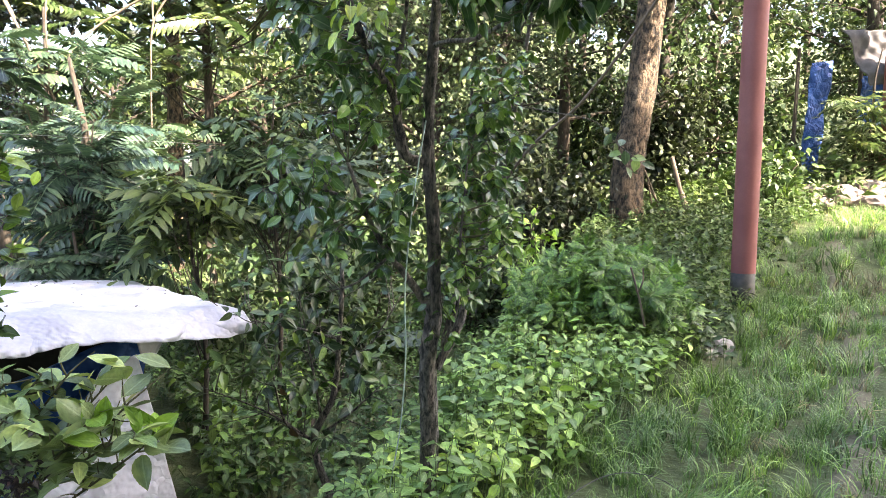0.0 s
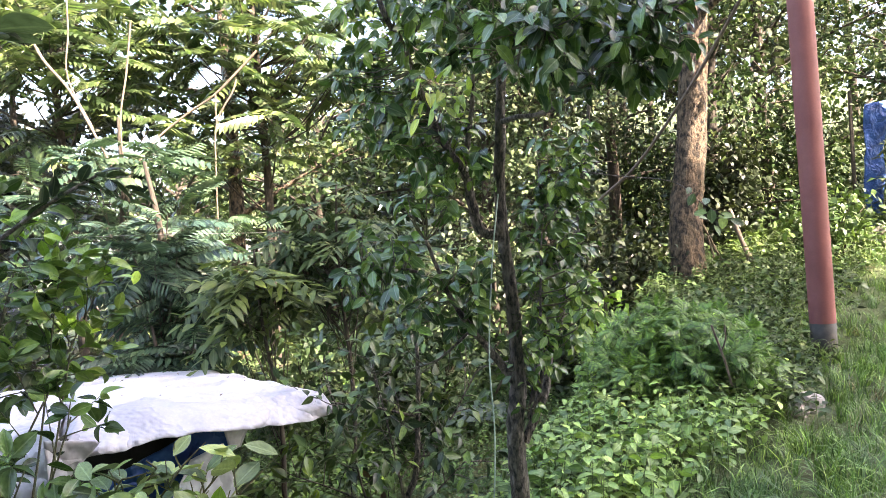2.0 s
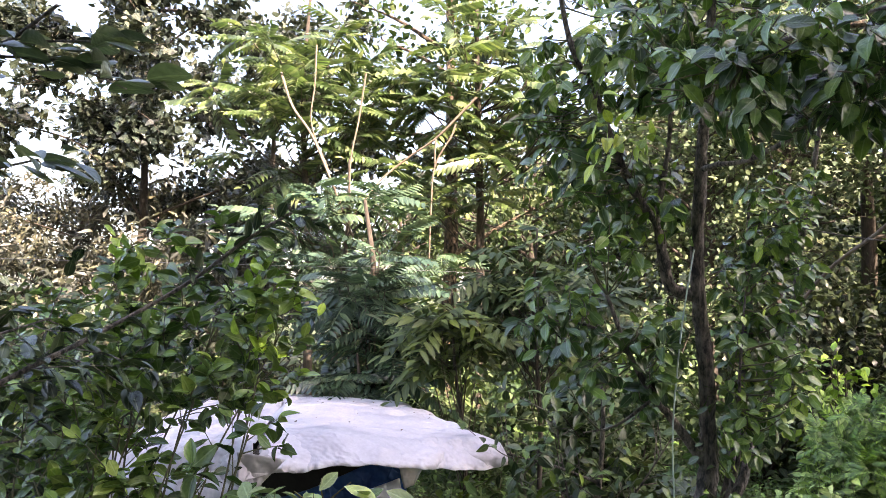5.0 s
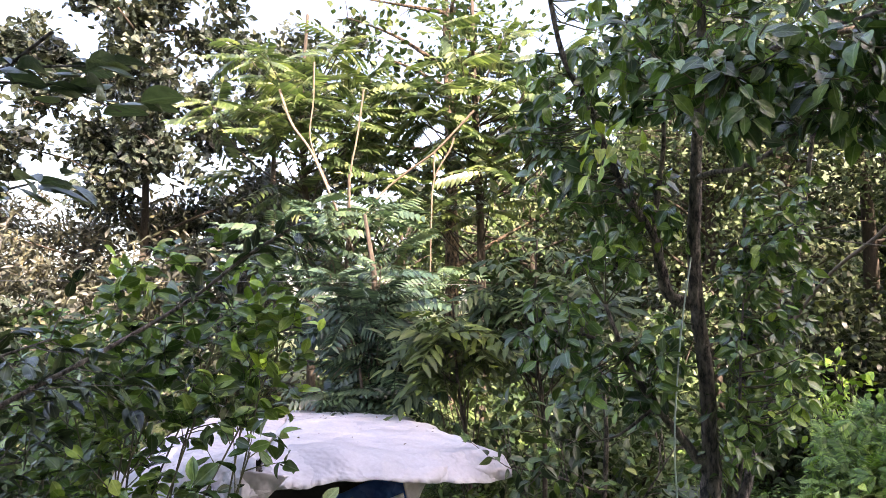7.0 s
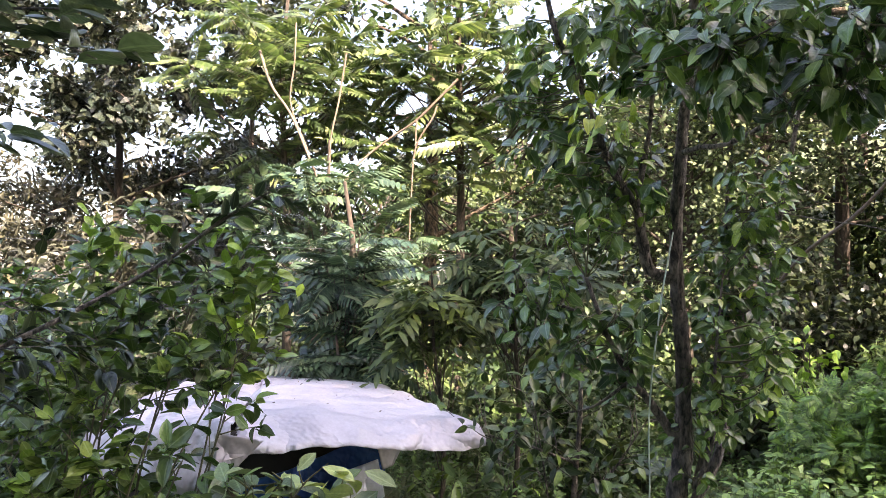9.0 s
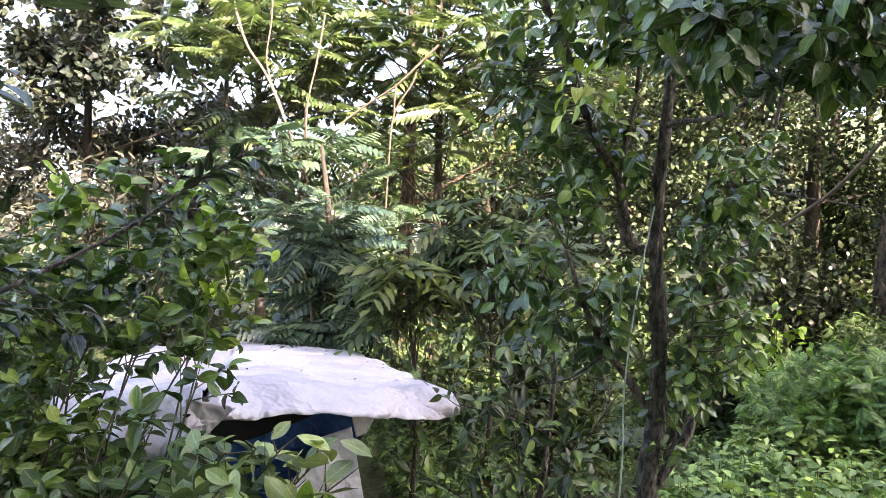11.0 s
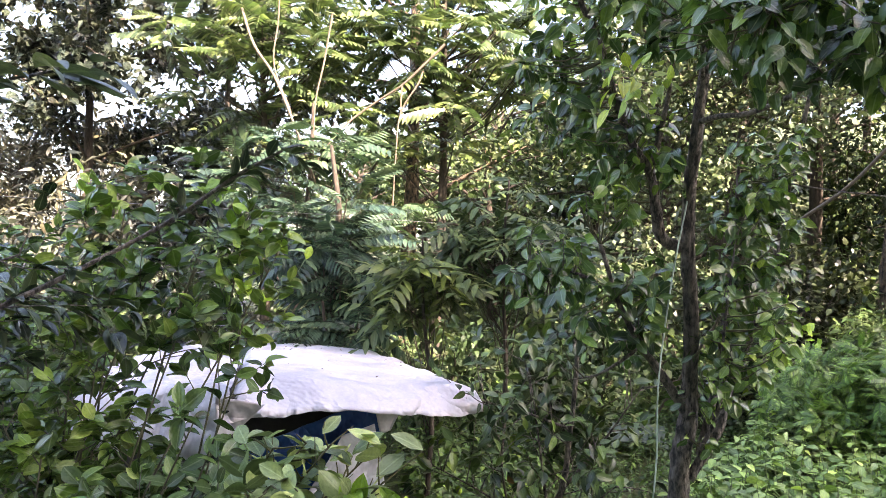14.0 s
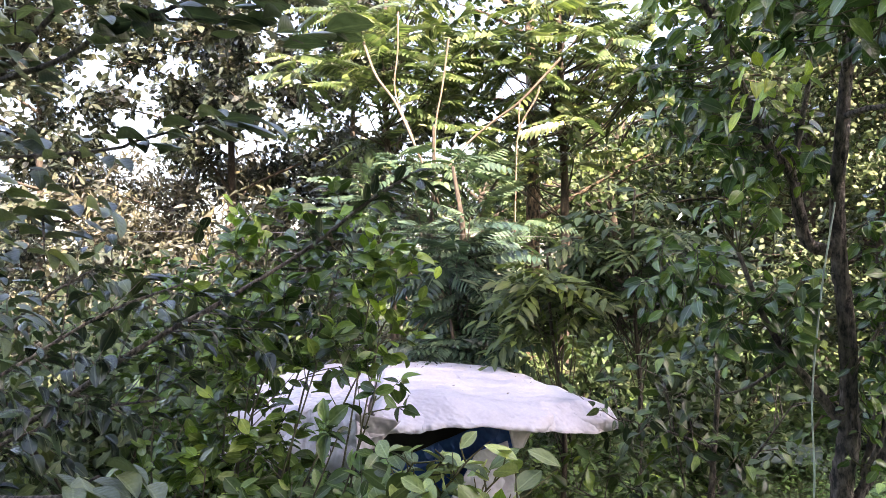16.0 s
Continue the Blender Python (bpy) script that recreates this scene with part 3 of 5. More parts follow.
# ---- pear tree ----
def build_pear_tree():
    rng = np.random.default_rng(11)
    tree = thing("pear_tree", "young pear tree with dark bark and glossy green leaves", "tree", at=(0.0, 2.8, 0.3))
    stem = flowing([(0.0, 2.8, 0.25), (0.005, 2.8, 0.6), (0.0, 2.78, 0.8), (0.0, 2.76, 0.93), (0.02, 2.75, 1.06), (0.02, 2.74, 1.18), (0.02, 2.72, 1.35),
                    (0.008, 2.71, 1.5), (0.0, 2.7, 1.61), (0.0, 2.69, 1.77), (0.012, 2.65, 1.93), (0.02, 2.62, 2.06), (0.04, 2.55, 2.25), (0.05, 2.5, 2.5), (0.04, 2.45, 2.85)])
    left = flowing([(-0.02, 2.7, 1.6), (-0.08, 2.68, 1.63), (-0.1, 2.66, 1.72), (-0.12, 2.64, 1.83), (-0.17, 2.6, 1.9), (-0.23, 2.55, 2.04), (-0.28, 2.5, 2.2), (-0.35, 2.45, 2.36), (-0.4, 2.4, 2.7)])
    left_up = flowing([(-0.12, 2.64, 1.83), (-0.09, 2.6, 1.97), (-0.07, 2.55, 2.12), (-0.08, 2.5, 2.3)])
    right = flowing([(0.03, 2.77, 0.86), (0.12, 2.8, 1.03), (0.15, 2.85, 1.14), (0.22, 2.9, 1.31), (0.29, 2.95, 1.52), (0.32, 2.95, 1.73), (0.36, 2.9, 2.0), (0.4, 2.85, 2.3)])
    mid = flowing([(0.06, 2.78, 0.95), (0.1, 2.78, 1.15), (0.13, 2.8, 1.4), (0.15, 2.82, 1.65), (0.16, 2.82, 1.9)])
    low = flowing([(0.02, 2.75, 1.06), (-0.06, 2.7, 1.19), (-0.13, 2.65, 1.29), (-0.2, 2.6, 1.42), (-0.26, 2.55, 1.6)])
    side = flowing([(-0.13, 2.65, 1.29), (-0.25, 2.7, 1.19), (-0.36, 2.75, 1.15)])
    out = flowing([(-0.2, 2.6, 1.42), (-0.3, 2.58, 1.5), (-0.42, 2.56, 1.52), (-0.5, 2.55, 1.5)])
    over = flowing([(0.02, 2.62, 1.98), (0.06, 2.5, 1.97), (0.12, 2.36, 1.95), (0.22, 2.2, 1.98), (0.33, 2.0, 2.06), (0.45, 1.85, 2.12)])
    over_b = flowing([(0.03, 2.55, 2.2), (0.12, 2.3, 2.2), (0.22, 2.1, 2.18), (0.36, 1.95, 2.16)])
    over_c = flowing([(0.02, 2.6, 2.1), (0.0, 2.35, 2.14), (0.03, 2.1, 2.12), (0.08, 1.9, 2.05)])
    suck = flowing([(0.05, 2.74, 0.95), (0.1, 2.7, 1.1), (0.11, 2.68, 1.35), (0.13, 2.66, 1.6)])
    part("trunk", make_mesh("trunk", *tube(stem, ((0.0, 0.036), (0.2, 0.031), (0.3, 0.03), (0.36, 0.024), (0.55, 0.022), (0.75, 0.018), (1.0, 0.01)), 0.01, 14, 0.06, rng)), BARK, tree)
    for line, r in ((left, 0.02), (left_up, 0.011), (right, 0.017), (mid, 0.014), (low, 0.017), (side, 0.006), (out, 0.006), (over, 0.009), (over_b, 0.008), (over_c, 0.007), (suck, 0.008)):
        part("limb", make_mesh("limb", *tube(line, r, r * 0.35, 8, 0.06, rng)), BARK, tree)
    limbs = [stem[30:], left[10:], left_up, right[8:], mid, low, side, out, over, over_b, over_c, suck]
    lobes = [
        (0.13, 2.0, 2.07, 0.27, 0.2, 0.14, 76, 0.072), (0.36, 2.1, 2.1, 0.16, 0.2, 0.16, 40, 0.07), (-0.08, 2.35, 2.26, 0.26, 0.2, 0.13, 55, 0.076),
        (-0.37, 2.5, 2.15, 0.15, 0.2, 0.32, 57, 0.072), (-0.2, 2.58, 1.9, 0.2, 0.16, 0.2, 62, 0.072), (-0.4, 2.58, 1.5, 0.2, 0.16, 0.2, 40, 0.074),
        (0.2, 2.78, 1.5, 0.16, 0.18, 0.38, 118, 0.063), (0.07, 2.72, 1.16, 0.12, 0.12, 0.18, 36, 0.056), (-0.13, 2.66, 1.42, 0.1, 0.1, 0.22, 24, 0.07),
        (0.34, 2.8, 1.9, 0.07, 0.1, 0.12, 8, 0.063), (0.05, 2.6, 2.55, 0.45, 0.4, 0.25, 84, 0.077), (0.25, 2.8, 1.82, 0.13, 0.15, 0.22, 34, 0.064)]
    tips, twigs, sizes = spurs_in(rng, lobes, limbs)
    part("twiggery", make_mesh("twiggery", *joined(*[tube(t, 0.0028, 0.0014, 4) for t in twigs])), TWIG, tree, kind="stuff")
    pos, way, size = rosettes(rng, tips, sizes, twigs, 5, 9, 1.1)
    # the stem and its first fork stay in sight below the upper branches
    mid_leaf = pos + way * 0.04
    line = np.interp(pos[:, 2], stem[:, 2], stem[:, 0])
    keep = ~((np.abs(mid_leaf[:, 0] - line) < 0.05) & (pos[:, 1] < 2.78) & (pos[:, 2] < 2.03) & (rng.uniform(0, 1, len(pos)) < 0.85))
    fork = np.interp(pos[:, 2], left[:, 2], left[:, 0])
    keep &= ~((np.abs(mid_leaf[:, 0] - fork) < 0.04) & (pos[:, 1] < 2.7) & (pos[:, 2] > 1.6) & (pos[:, 2] < 2.3) & (rng.uniform(0, 1, len(pos)) < 0.7))
    keep &= ~((np.abs(pos[:, 0] + 0.17) < 0.12) & (np.abs(pos[:, 2] - 1.97) < 0.11) & (pos[:, 1] < 2.4))
    keep &= pos[:, 2] > 0.93
    pos, way, size = pos[keep], way[keep], size[keep]
    rot = turned(rng, way, UP * 0.75 + np.array((-0.1, -0.7, 0)), 0.42)
    shapes = [stalked(leaf_shape(0.56, 6, 0.14, 0.22, 0.46, 0.72)), stalked(leaf_shape(0.6, 6, 0.24, 0.36, 0.44, 0.72, 0.01)), stalked(leaf_shape(0.52, 6, 0.1, 0.1, 0.46, 0.72, 0.012)), stalked(leaf_shape(0.58, 6, 0.4, 0.28, 0.45, 0.72), 0.3)]
    near = by_near(pos, 300)
    leaf_parts(rng, tree, shapes, pos[near], rot[near], size[near], PEAR)
    rest = ~near
    crown = [scattered(shapes[k], pos[rest][k::4], rot[rest][k::4], size[rest][k::4]) for k in range(4)]
    part("crown", make_mesh("crown", *joined(*crown)), PEAR, tree, kind="stuff")
    tip = np.array((-0.18, 2.03, 1.965)) + rng.normal(0, 1, (26, 3)) * (0.04, 0.02, 0.03)
    part("shoot", make_mesh("shoot", *tube(flowing([(-0.23, 2.55, 2.04), (-0.2, 2.35, 2.0), (-0.18, 2.03, 1.96)]), 0.003, 0.001, 5)), TWIG, tree)
    leaf_parts(rng, tree, shapes, tip, turned(rng, rng.normal(0, 0.6, tip.shape) + (0, -0.3, -0.25), UP + np.array((0, -0.5, 0)), 0.4), rng.uniform(0.045, 0.068, len(tip)), PEAR_YELLOW)


build_pear_tree()


# ---- pear branches close by ----
def build_near_branches():
    rng = np.random.default_rng(5)
    tree = thing("overhanging_pear_tree", "pear tree close by with long dark curled leaves on bare branches", "tree", at=(-2.6, 0.9, -0.2))
    trunk = flowing([(-2.6, 0.9, -0.3), (-2.6, 0.95, 0.4), (-2.55, 1.0, 1.0), (-2.5, 1.0, 1.7)])
    limbs = [flowing(q) for q in (
        [(-2.5, 1.0, 1.7), (-1.7, 1.1, 1.75), (-1.37, 1.13, 1.88), (-1.28, 1.14, 1.94), (-1.18, 1.14, 2.0), (-1.0, 1.14, 2.12)],
        [(-2.5, 1.0, 1.7), (-1.8, 1.1, 1.84), (-1.24, 1.13, 1.89), (-1.08, 1.12, 1.915), (-0.98, 1.12, 1.925), (-0.91, 1.12, 1.935), (-0.8, 1.1, 1.96)],
        [(-0.93, 1.12, 1.932), (-0.84, 1.12, 1.925), (-0.7, 1.1, 1.90)],
        [(-0.98, 1.12, 1.922), (-0.86, 1.14, 1.91), (-0.8, 1.14, 1.89), (-0.71, 1.13, 1.85)],
        [(-2.5, 1.0, 1.65), (-1.7, 1.1, 1.75), (-1.1, 1.12, 1.743), (-1.0, 1.12, 1.75), (-0.9, 1.12, 1.76), (-0.82, 1.1, 1.76)],
        [(-2.5, 1.0, 1.6), (-1.8, 1.1, 1.64), (-1.4, 1.13, 1.655), (-1.22, 1.13, 1.655)],
        [(-2.5, 1.0, 1.7), (-1.9, 1.15, 1.95), (-1.6, 1.2, 2.0), (-1.36, 1.2, 2.05)],
        [(-2.5, 1.0, 1.4), (-1.9, 1.1, 1.55), (-1.55, 1.12, 1.58), (-1.36, 1.12, 1.54)],
        [(-2.5, 1.0, 1.3), (-1.8, 1.0, 1.3), (-1.25, 0.98, 1.27), (-0.95, 0.96, 1.3), (-0.85, 0.95, 1.34)],
        [(-2.55, 1.0, 0.8), (-2.44, 1.8, 1.03), (-2.09, 1.8, 1.19), (-1.83, 1.8, 1.33), (-1.7, 2.0, 1.46), (-1.53, 2.2, 1.62), (-1.3, 2.2, 1.76), (-1.14, 2.2, 1.84)],
        [(-2.55, 1.0, 0.9), (-2.3, 1.6, 1.2), (-2.1, 1.9, 1.42), (-1.85, 2.0, 1.52)],
        [(-2.55, 1.0, 0.7), (-2.4, 1.5, 0.95), (-2.2, 1.9, 1.1), (-1.95, 2.0, 1.15)],
        [(-2.55, 1.0, 1.0), (-2.5, 1.7, 1.3), (-2.45, 2.0, 1.5), (-2.3, 2.1, 1.6)],
    )]
    part("trunk", make_mesh("trunk", *tube(trunk, 0.06, 0.035, 9, 0.04, rng)), BARK, tree)
    for line, r in zip(limbs, (0.008, 0.0058, 0.0026, 0.0026, 0.0034, 0.003, 0.004, 0.004, 0.004, 0.011, 0.008, 0.008, 0.007)):
        part("limb", make_mesh("limb", *tube(line, r, r * 0.4, 8, 0.07, rng)), BARK, tree)

    # spurs with a few large leaves each: place, number of leaves, size
    spurs = [(-0.71, 1.1, 1.9, 3, 0.084), (-0.8, 1.12, 1.915, 5, 0.074), (-0.72, 1.13, 1.855, 5, 0.091), (-0.83, 1.14, 1.895, 6, 0.064), (-0.92, 1.12, 1.925, 7, 0.08), (-1.02, 1.12, 1.92, 6, 0.091), (-1.1, 1.12, 1.91, 6, 0.091),
             (-0.83, 1.1, 1.76, 7, 0.088), (-0.93, 1.12, 1.755, 5, 0.064), (-1.0, 1.12, 1.74, 5, 0.08), (-1.12, 1.12, 1.745, 3, 0.085), (-1.22, 1.12, 1.75, 5, 0.085), (-1.22, 1.13, 1.655, 6, 0.096), (-1.32, 1.13, 1.66, 6, 0.091),
             (-1.32, 1.13, 1.88, 8, 0.091), (-1.38, 1.15, 1.79, 7, 0.091), (-1.3, 1.13, 1.96, 7, 0.091), (-0.87, 0.95, 1.33, 7, 0.091), (-1.4, 1.15, 1.6, 7, 0.09), (-1.42, 1.15, 1.5, 7, 0.09)]
    pos, way, size = [], [], []
    for x, y, z, n, s in spurs:
        for k in range(n + (4 if x < -1.2 else 2)):
            pos.append((x, y, z) + rng.normal(0, 1, 3) * ((0.045, 0.03, 0.03) if x < -1.2 else (0.028, 0.02, 0.008)))
            way.append((0.95 + rng.normal(0, 0.15), rng.normal(-0.1, 0.25), -0.06 + rng.normal(0, 0.13)))
            size.append(s * rng.uniform(0.68, 0.98))
    pos, way, size = np.array(pos), np.array(way), np.array(size)
    twigs = twigs_from(rng, [limbs[6][6:], limbs[7][6:], limbs[0][10:18], limbs[5][8:]], 0.045, 0.1, -0.1, 0.1, (0.5, 0.1, 0))
    p2, w2 = leaves_on(rng, twigs, 0.04, 0.3, 0.5, 0.2, 1)
    far_twigs = twigs_from(rng, [limbs[9][8:24], limbs[10][6:], limbs[11][6:], limbs[12][4:]], 0.042, 0.2, 0.05, 0.0, (0.35, -0.1, 0))
    p3, w3 = leaves_on(rng, far_twigs, 0.055, 0.15, 0.55, 0.25, 2)
    p4, w4 = leaves_on(rng, [limbs[9][26:]] + twigs_from(rng, [limbs[9][30:]], 0.05, 0.08, 0.0, 0.0, (0.3, 0, 0)), 0.034, 0.0, 0.6, 0.15, 1)
    part("twiggery", make_mesh("twiggery", *joined(*[tube(t, 0.0024, 0.001, 5) for t in twigs + far_twigs])), BARK, tree, kind="stuff")
    pos = np.concatenate([pos, p2, p3, p4])
    way = np.concatenate([way, w2 * 0.5 + (0.8, 0, -0.05), w3 * 0.6 + (0.55, -0.1, 0.0), w4 * 0.7 + (0.5, 0, 0)])
    size = np.concatenate([size, rng.uniform(0.048, 0.07, len(p2)), rng.uniform(0.07, 0.105, len(p3)), rng.uniform(0.065, 0.09, len(p4))])
    rot = turned(rng, way, UP + np.array((0, 0.3, 0)), 0.22)
    shapes = [stalked(leaf_shape(0.42, 10, 0.25, 0.12, 0.46, 0.7, 0.004), 0.1), stalked(leaf_shape(0.46, 10, 0.4, 0.2, 0.48, 0.7, 0.005), 0.1), stalked(leaf_shape(0.4, 10, 0.16, 0.3, 0.45, 0.7), 0.12), stalked(leaf_shape(0.48, 10, -0.2, 0.24, 0.45, 0.7), 0.1)]
    k = len(pos) - len(p3) - len(p4)
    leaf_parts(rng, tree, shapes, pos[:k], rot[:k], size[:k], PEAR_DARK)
    # the lower boughs take the leaf colour with the shade painted in
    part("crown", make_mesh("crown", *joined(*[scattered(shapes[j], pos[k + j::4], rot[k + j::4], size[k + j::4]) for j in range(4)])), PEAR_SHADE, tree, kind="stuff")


build_near_branches()


# ---- lemon bush ----
def build_lemon_bush():
    rng = np.random.default_rng(8)
    bush = thing("lemon_bush", "bushy lemon tree with light green leaves and a bright young shoot", "bush", at=(-1.75, 2.1, -0.25))
    root = (-1.75, 2.1, -0.3)
    ends = [(-1.25, 2.4, 1.55), (-1.48, 2.4, 1.72), (-1.4, 2.45, 1.66), (-1.96, 2.4, 1.76), (-1.88, 2.45, 1.72), (-1.7, 2.4, 1.55), (-2.2, 2.6, 1.62), (-1.6, 2.55, 1.6), (-2.45, 2.6, 1.5), (-1.3, 2.3, 1.38), (-1.5, 2.25, 1.3), (-1.8, 2.3, 1.4), (-2.1, 2.3, 1.3),
            (-2.4, 2.4, 1.2), (-2.0, 2.1, 1.0), (-1.75, 2.0, 0.95), (-1.2, 2.1, 1.2), (-1.3, 2.05, 1.08), (-2.7, 2.7, 1.35), (-2.9, 2.9, 1.5), (-1.55, 1.95, 0.8), (-1.95, 1.9, 0.75), (-1.35, 1.95, 0.95), (-1.1, 2.0, 1.02)]
    front = [(-0.94, 1.84, 1.11), (-0.86, 1.84, 1.13), (-0.79, 1.82, 1.14), (-0.72, 1.84, 1.11), (-0.66, 1.8, 1.08), (-0.64, 1.78, 1.03), (-0.6, 1.78, 1.01), (-0.73, 1.76, 1.05), (-0.82, 1.76, 1.04), (-0.91, 1.78, 1.05)]
    limbs = []
    for e in ends + front:
        a, b = np.array(root), np.array(e)
        m = a + (b - a) * 0.5 + np.array((0, 0, 0.15)) + rng.normal(0, 0.06, 3)
        q = a + (b - a) * 0.25 + np.array((0, 0, 0.05)) + rng.normal(0, 0.04, 3)
        limbs.append(flowing([a, q, m, b], 7))
    for line in limbs:
        part("stem", make_mesh("stem", *tube(line, 0.007, 0.0022, 6)), TWIG, bush)
    twigs = twigs_from(rng, [l[9:] for l in limbs[:len(ends)]], 0.042, 0.16, 0.3, 0.05)
    # open boughs at mid height, through which the roof shows
    twigs = [t for t in twigs if not (0.93 < t[-1][2] < 1.24 and t[-1][0] > -2.2 and rng.uniform(0, 1) < (0.66 if t[-1][0] < -1.5 else 0.78))]
    fronts = twigs_from(rng, [l[18:] for l in limbs[len(ends):]], 0.028, 0.06, 0.4, 0.0)
    part("twiggery", make_mesh("twiggery", *joined(*[tube(t, 0.0025, 0.001, 4) for t in twigs + fronts])), TWIG, bush, kind="stuff")
    pos, way, size = rosettes(rng, [t[-1] for t in twigs], np.full(len(twigs), 0.074), twigs, 4, 8, 0.25, 0.6)
    more, mway = leaves_on(rng, twigs, 0.045, 0.1, 0.75, 0.1, 0)
    pos, way, size = np.concatenate([pos, more]), np.concatenate([way, mway]), np.concatenate([size, rng.uniform(0.05, 0.085, len(more))])
    u = rng.uniform(0, 1, len(pos))
    low = (pos[:, 2] < 1.0) & (pos[:, 0] > -1.1) & (u < 0.85)
    pos, way, size = pos[~low], way[~low], size[~low]
    fpos, fway, fsize = rosettes(rng, [t[-1] for t in fronts], np.full(len(fronts), 0.08), fronts, 4, 7, 0.15, 0.5)
    some = rng.permutation(len(fpos))[:250]
    fpos, fway, fsize = fpos[some], fway[some], fsize[some]
    shapes = [leaf_shape(0.55, 6, 0.2, 0.14, 0.52, 0.75), leaf_shape(0.5, 6, 0.34, 0.26, 0.5, 0.75), leaf_shape(0.58, 6, 0.1, 0.06, 0.52, 0.75, 0.012)]
    leaf_parts(rng, bush, shapes, fpos, turned(rng, fway, UP + np.array((0, -0.3, 0)), 0.5), fsize, CITRUS_PALE)
    rot = turned(rng, way, UP * 0.9 + np.array((0, -0.45, 0)), 0.5)
    near = by_near(pos, 40)
    leaf_parts(rng, bush, shapes, pos[near], rot[near], size[near], CITRUS)
    part("crown", make_mesh("crown", *joined(*[scattered(shapes[k], pos[~near][k::3], rot[~near][k::3], size[~near][k::3]) for k in range(3)])), CITRUS, bush, kind="stuff")
    for c, n in (((-1.79, 2.36, 1.47), 14), ((-1.96, 2.38, 1.72), 12), ((-1.9, 2.4, 1.66), 10), ((-1.48, 2.38, 1.7), 12), ((-1.38, 2.4, 1.64), 12), ((-1.2, 2.38, 1.55), 8), ((-1.27, 2.3, 1.42), 8), ((-0.61, 1.78, 1.0), 6), ((-0.7, 1.78, 1.04), 5)):
        d = rng.normal(0, 0.5, (n, 3)) + (0, -0.15, 0.75)
        p = np.array(c) + rng.normal(0, 0.016, (n, 3)) * (1, 1, 2)
        leaf_parts(rng, bush, shapes, p, turned(rng, d, UP + np.array((0, -0.6, 0)), 0.4), rng.uniform(0.045, 0.075, n), CITRUS_YOUNG)
    n = 90
    p = np.array((-0.84, 1.7, 0.95)) + rng.normal(0, 1, (n, 3)) * (0.016, 0.02, 0.028)
    part("dried_flower_head", make_mesh("dried_flower_head", *scattered(leaf_shape(0.5, 3), p, turned(rng, rng.normal(0, 1, (n, 3)), UP, 0.5), 0.022)), DARK_RED, bush, "dark red withered flower cluster", "stuff")


build_lemon_bush()


# ---- shed ----
def sheet(corners, nu, nv, wave, seed, sag=0.0):
    """A crumpled cloth over four corners."""
    a, b, c, d = (np.array(q, dtype=float) for q in corners)
    vs = []
    for j in range(nv + 1):
        for i in range(nu + 1):
            u, v = i / nu, j / nv
            p = (a * (1 - u) + b * u) * (1 - v) + (d * (1 - u) + c * u) * v
            k = noise.noise((p[0] * 3.0 + seed, p[1] * 3.0, p[2] * 3.0)) + 0.45 * noise.noise((p[0] * 9.0, p[1] * 9.0 + seed, p[2] * 9.0))
            nrm = np.cross(b - a, d - a)
            nrm /= np.linalg.norm(nrm)
            p = p + nrm * k * wave + np.array((0, 0, sag * 16 * u * (1 - u) * v * (1 - v)))
            vs.append(p)
    fs = []
    for j in range(nv):
        for i in range(nu):
            q = j * (nu + 1) + i
            fs += [(q, q + 1, q + nu + 2), (q, q + nu + 2, q + nu + 1)]
    return np.array(vs), np.array(fs)


def cloth(name, corners, nu, nv, wave, seed, material, parent, label="", sag=0.0, thick=0.006):
    ob = part(name, make_mesh(name, *sheet(corners, nu, nv, wave, seed, sag)), material, parent, label)
    s = ob.modifiers.new("thickness", "SOLIDIFY")
    s.thickness = thick
    return ob


def draped(corners, nu, nv, drop, lip, seed):
    """A roof sheet whose rim rolls over the frame and hangs down, with creases."""
    a, b, c, d = (np.array(q, dtype=float) for q in corners)
    vs = []
    for j in range(nv + 1):
        for i in range(nu + 1):
            u, v = i / nu, j / nv
            p = (a * (1 - u) + b * u) * (1 - v) + (d * (1 - u) + c * u) * v
            hang = 0.0
            for edge, k in ((v, 0), (1 - u, 1), (1 - v, 2), (u, 3)):
                q = max(0.0, 1 - edge / lip)
                hang = max(hang, drop[k] * q ** 1.4)
            hang *= 1 + 0.35 * noise.noise((p[0] * 3.5, p[1] * 3.5, seed))
            k = noise.noise((p[0] * 2.2 + seed, p[1] * 2.2, 0)) * 0.03 + (0.5 - abs(noise.noise((p[0] * 4.5, p[1] * 4.5 + seed, hang * 6)))) * 0.03 + noise.noise((p[0] * 13, p[1] * 13 + seed, hang * 12)) * 0.007
            bulge = 0.02 * 16 * u * (1 - u) * v * (1 - v)
            out = p - (a + b + c + d) / 4
            out[2] = 0
            fold = (abs(noise.noise((p[0] * 6 + seed, p[1] * 6, 3.0))) * 0.06 + abs(noise.noise((p[0] * 15 + seed, p[1] * 15, 5.0))) * 0.025) * min(1.0, hang / 0.06)
            vs.append(p + out / max(0.3, np.linalg.norm(out)) * fold + np.array((0, 0, bulge - hang + k)))
    fs = []
    for j in range(nv):
        for i in range(nu):
            q = j * (nu + 1) + i
            fs += [(q, q + 1, q + nu + 2), (q, q + nu + 2, q + nu + 1)]
    return np.array(vs), np.array(fs)


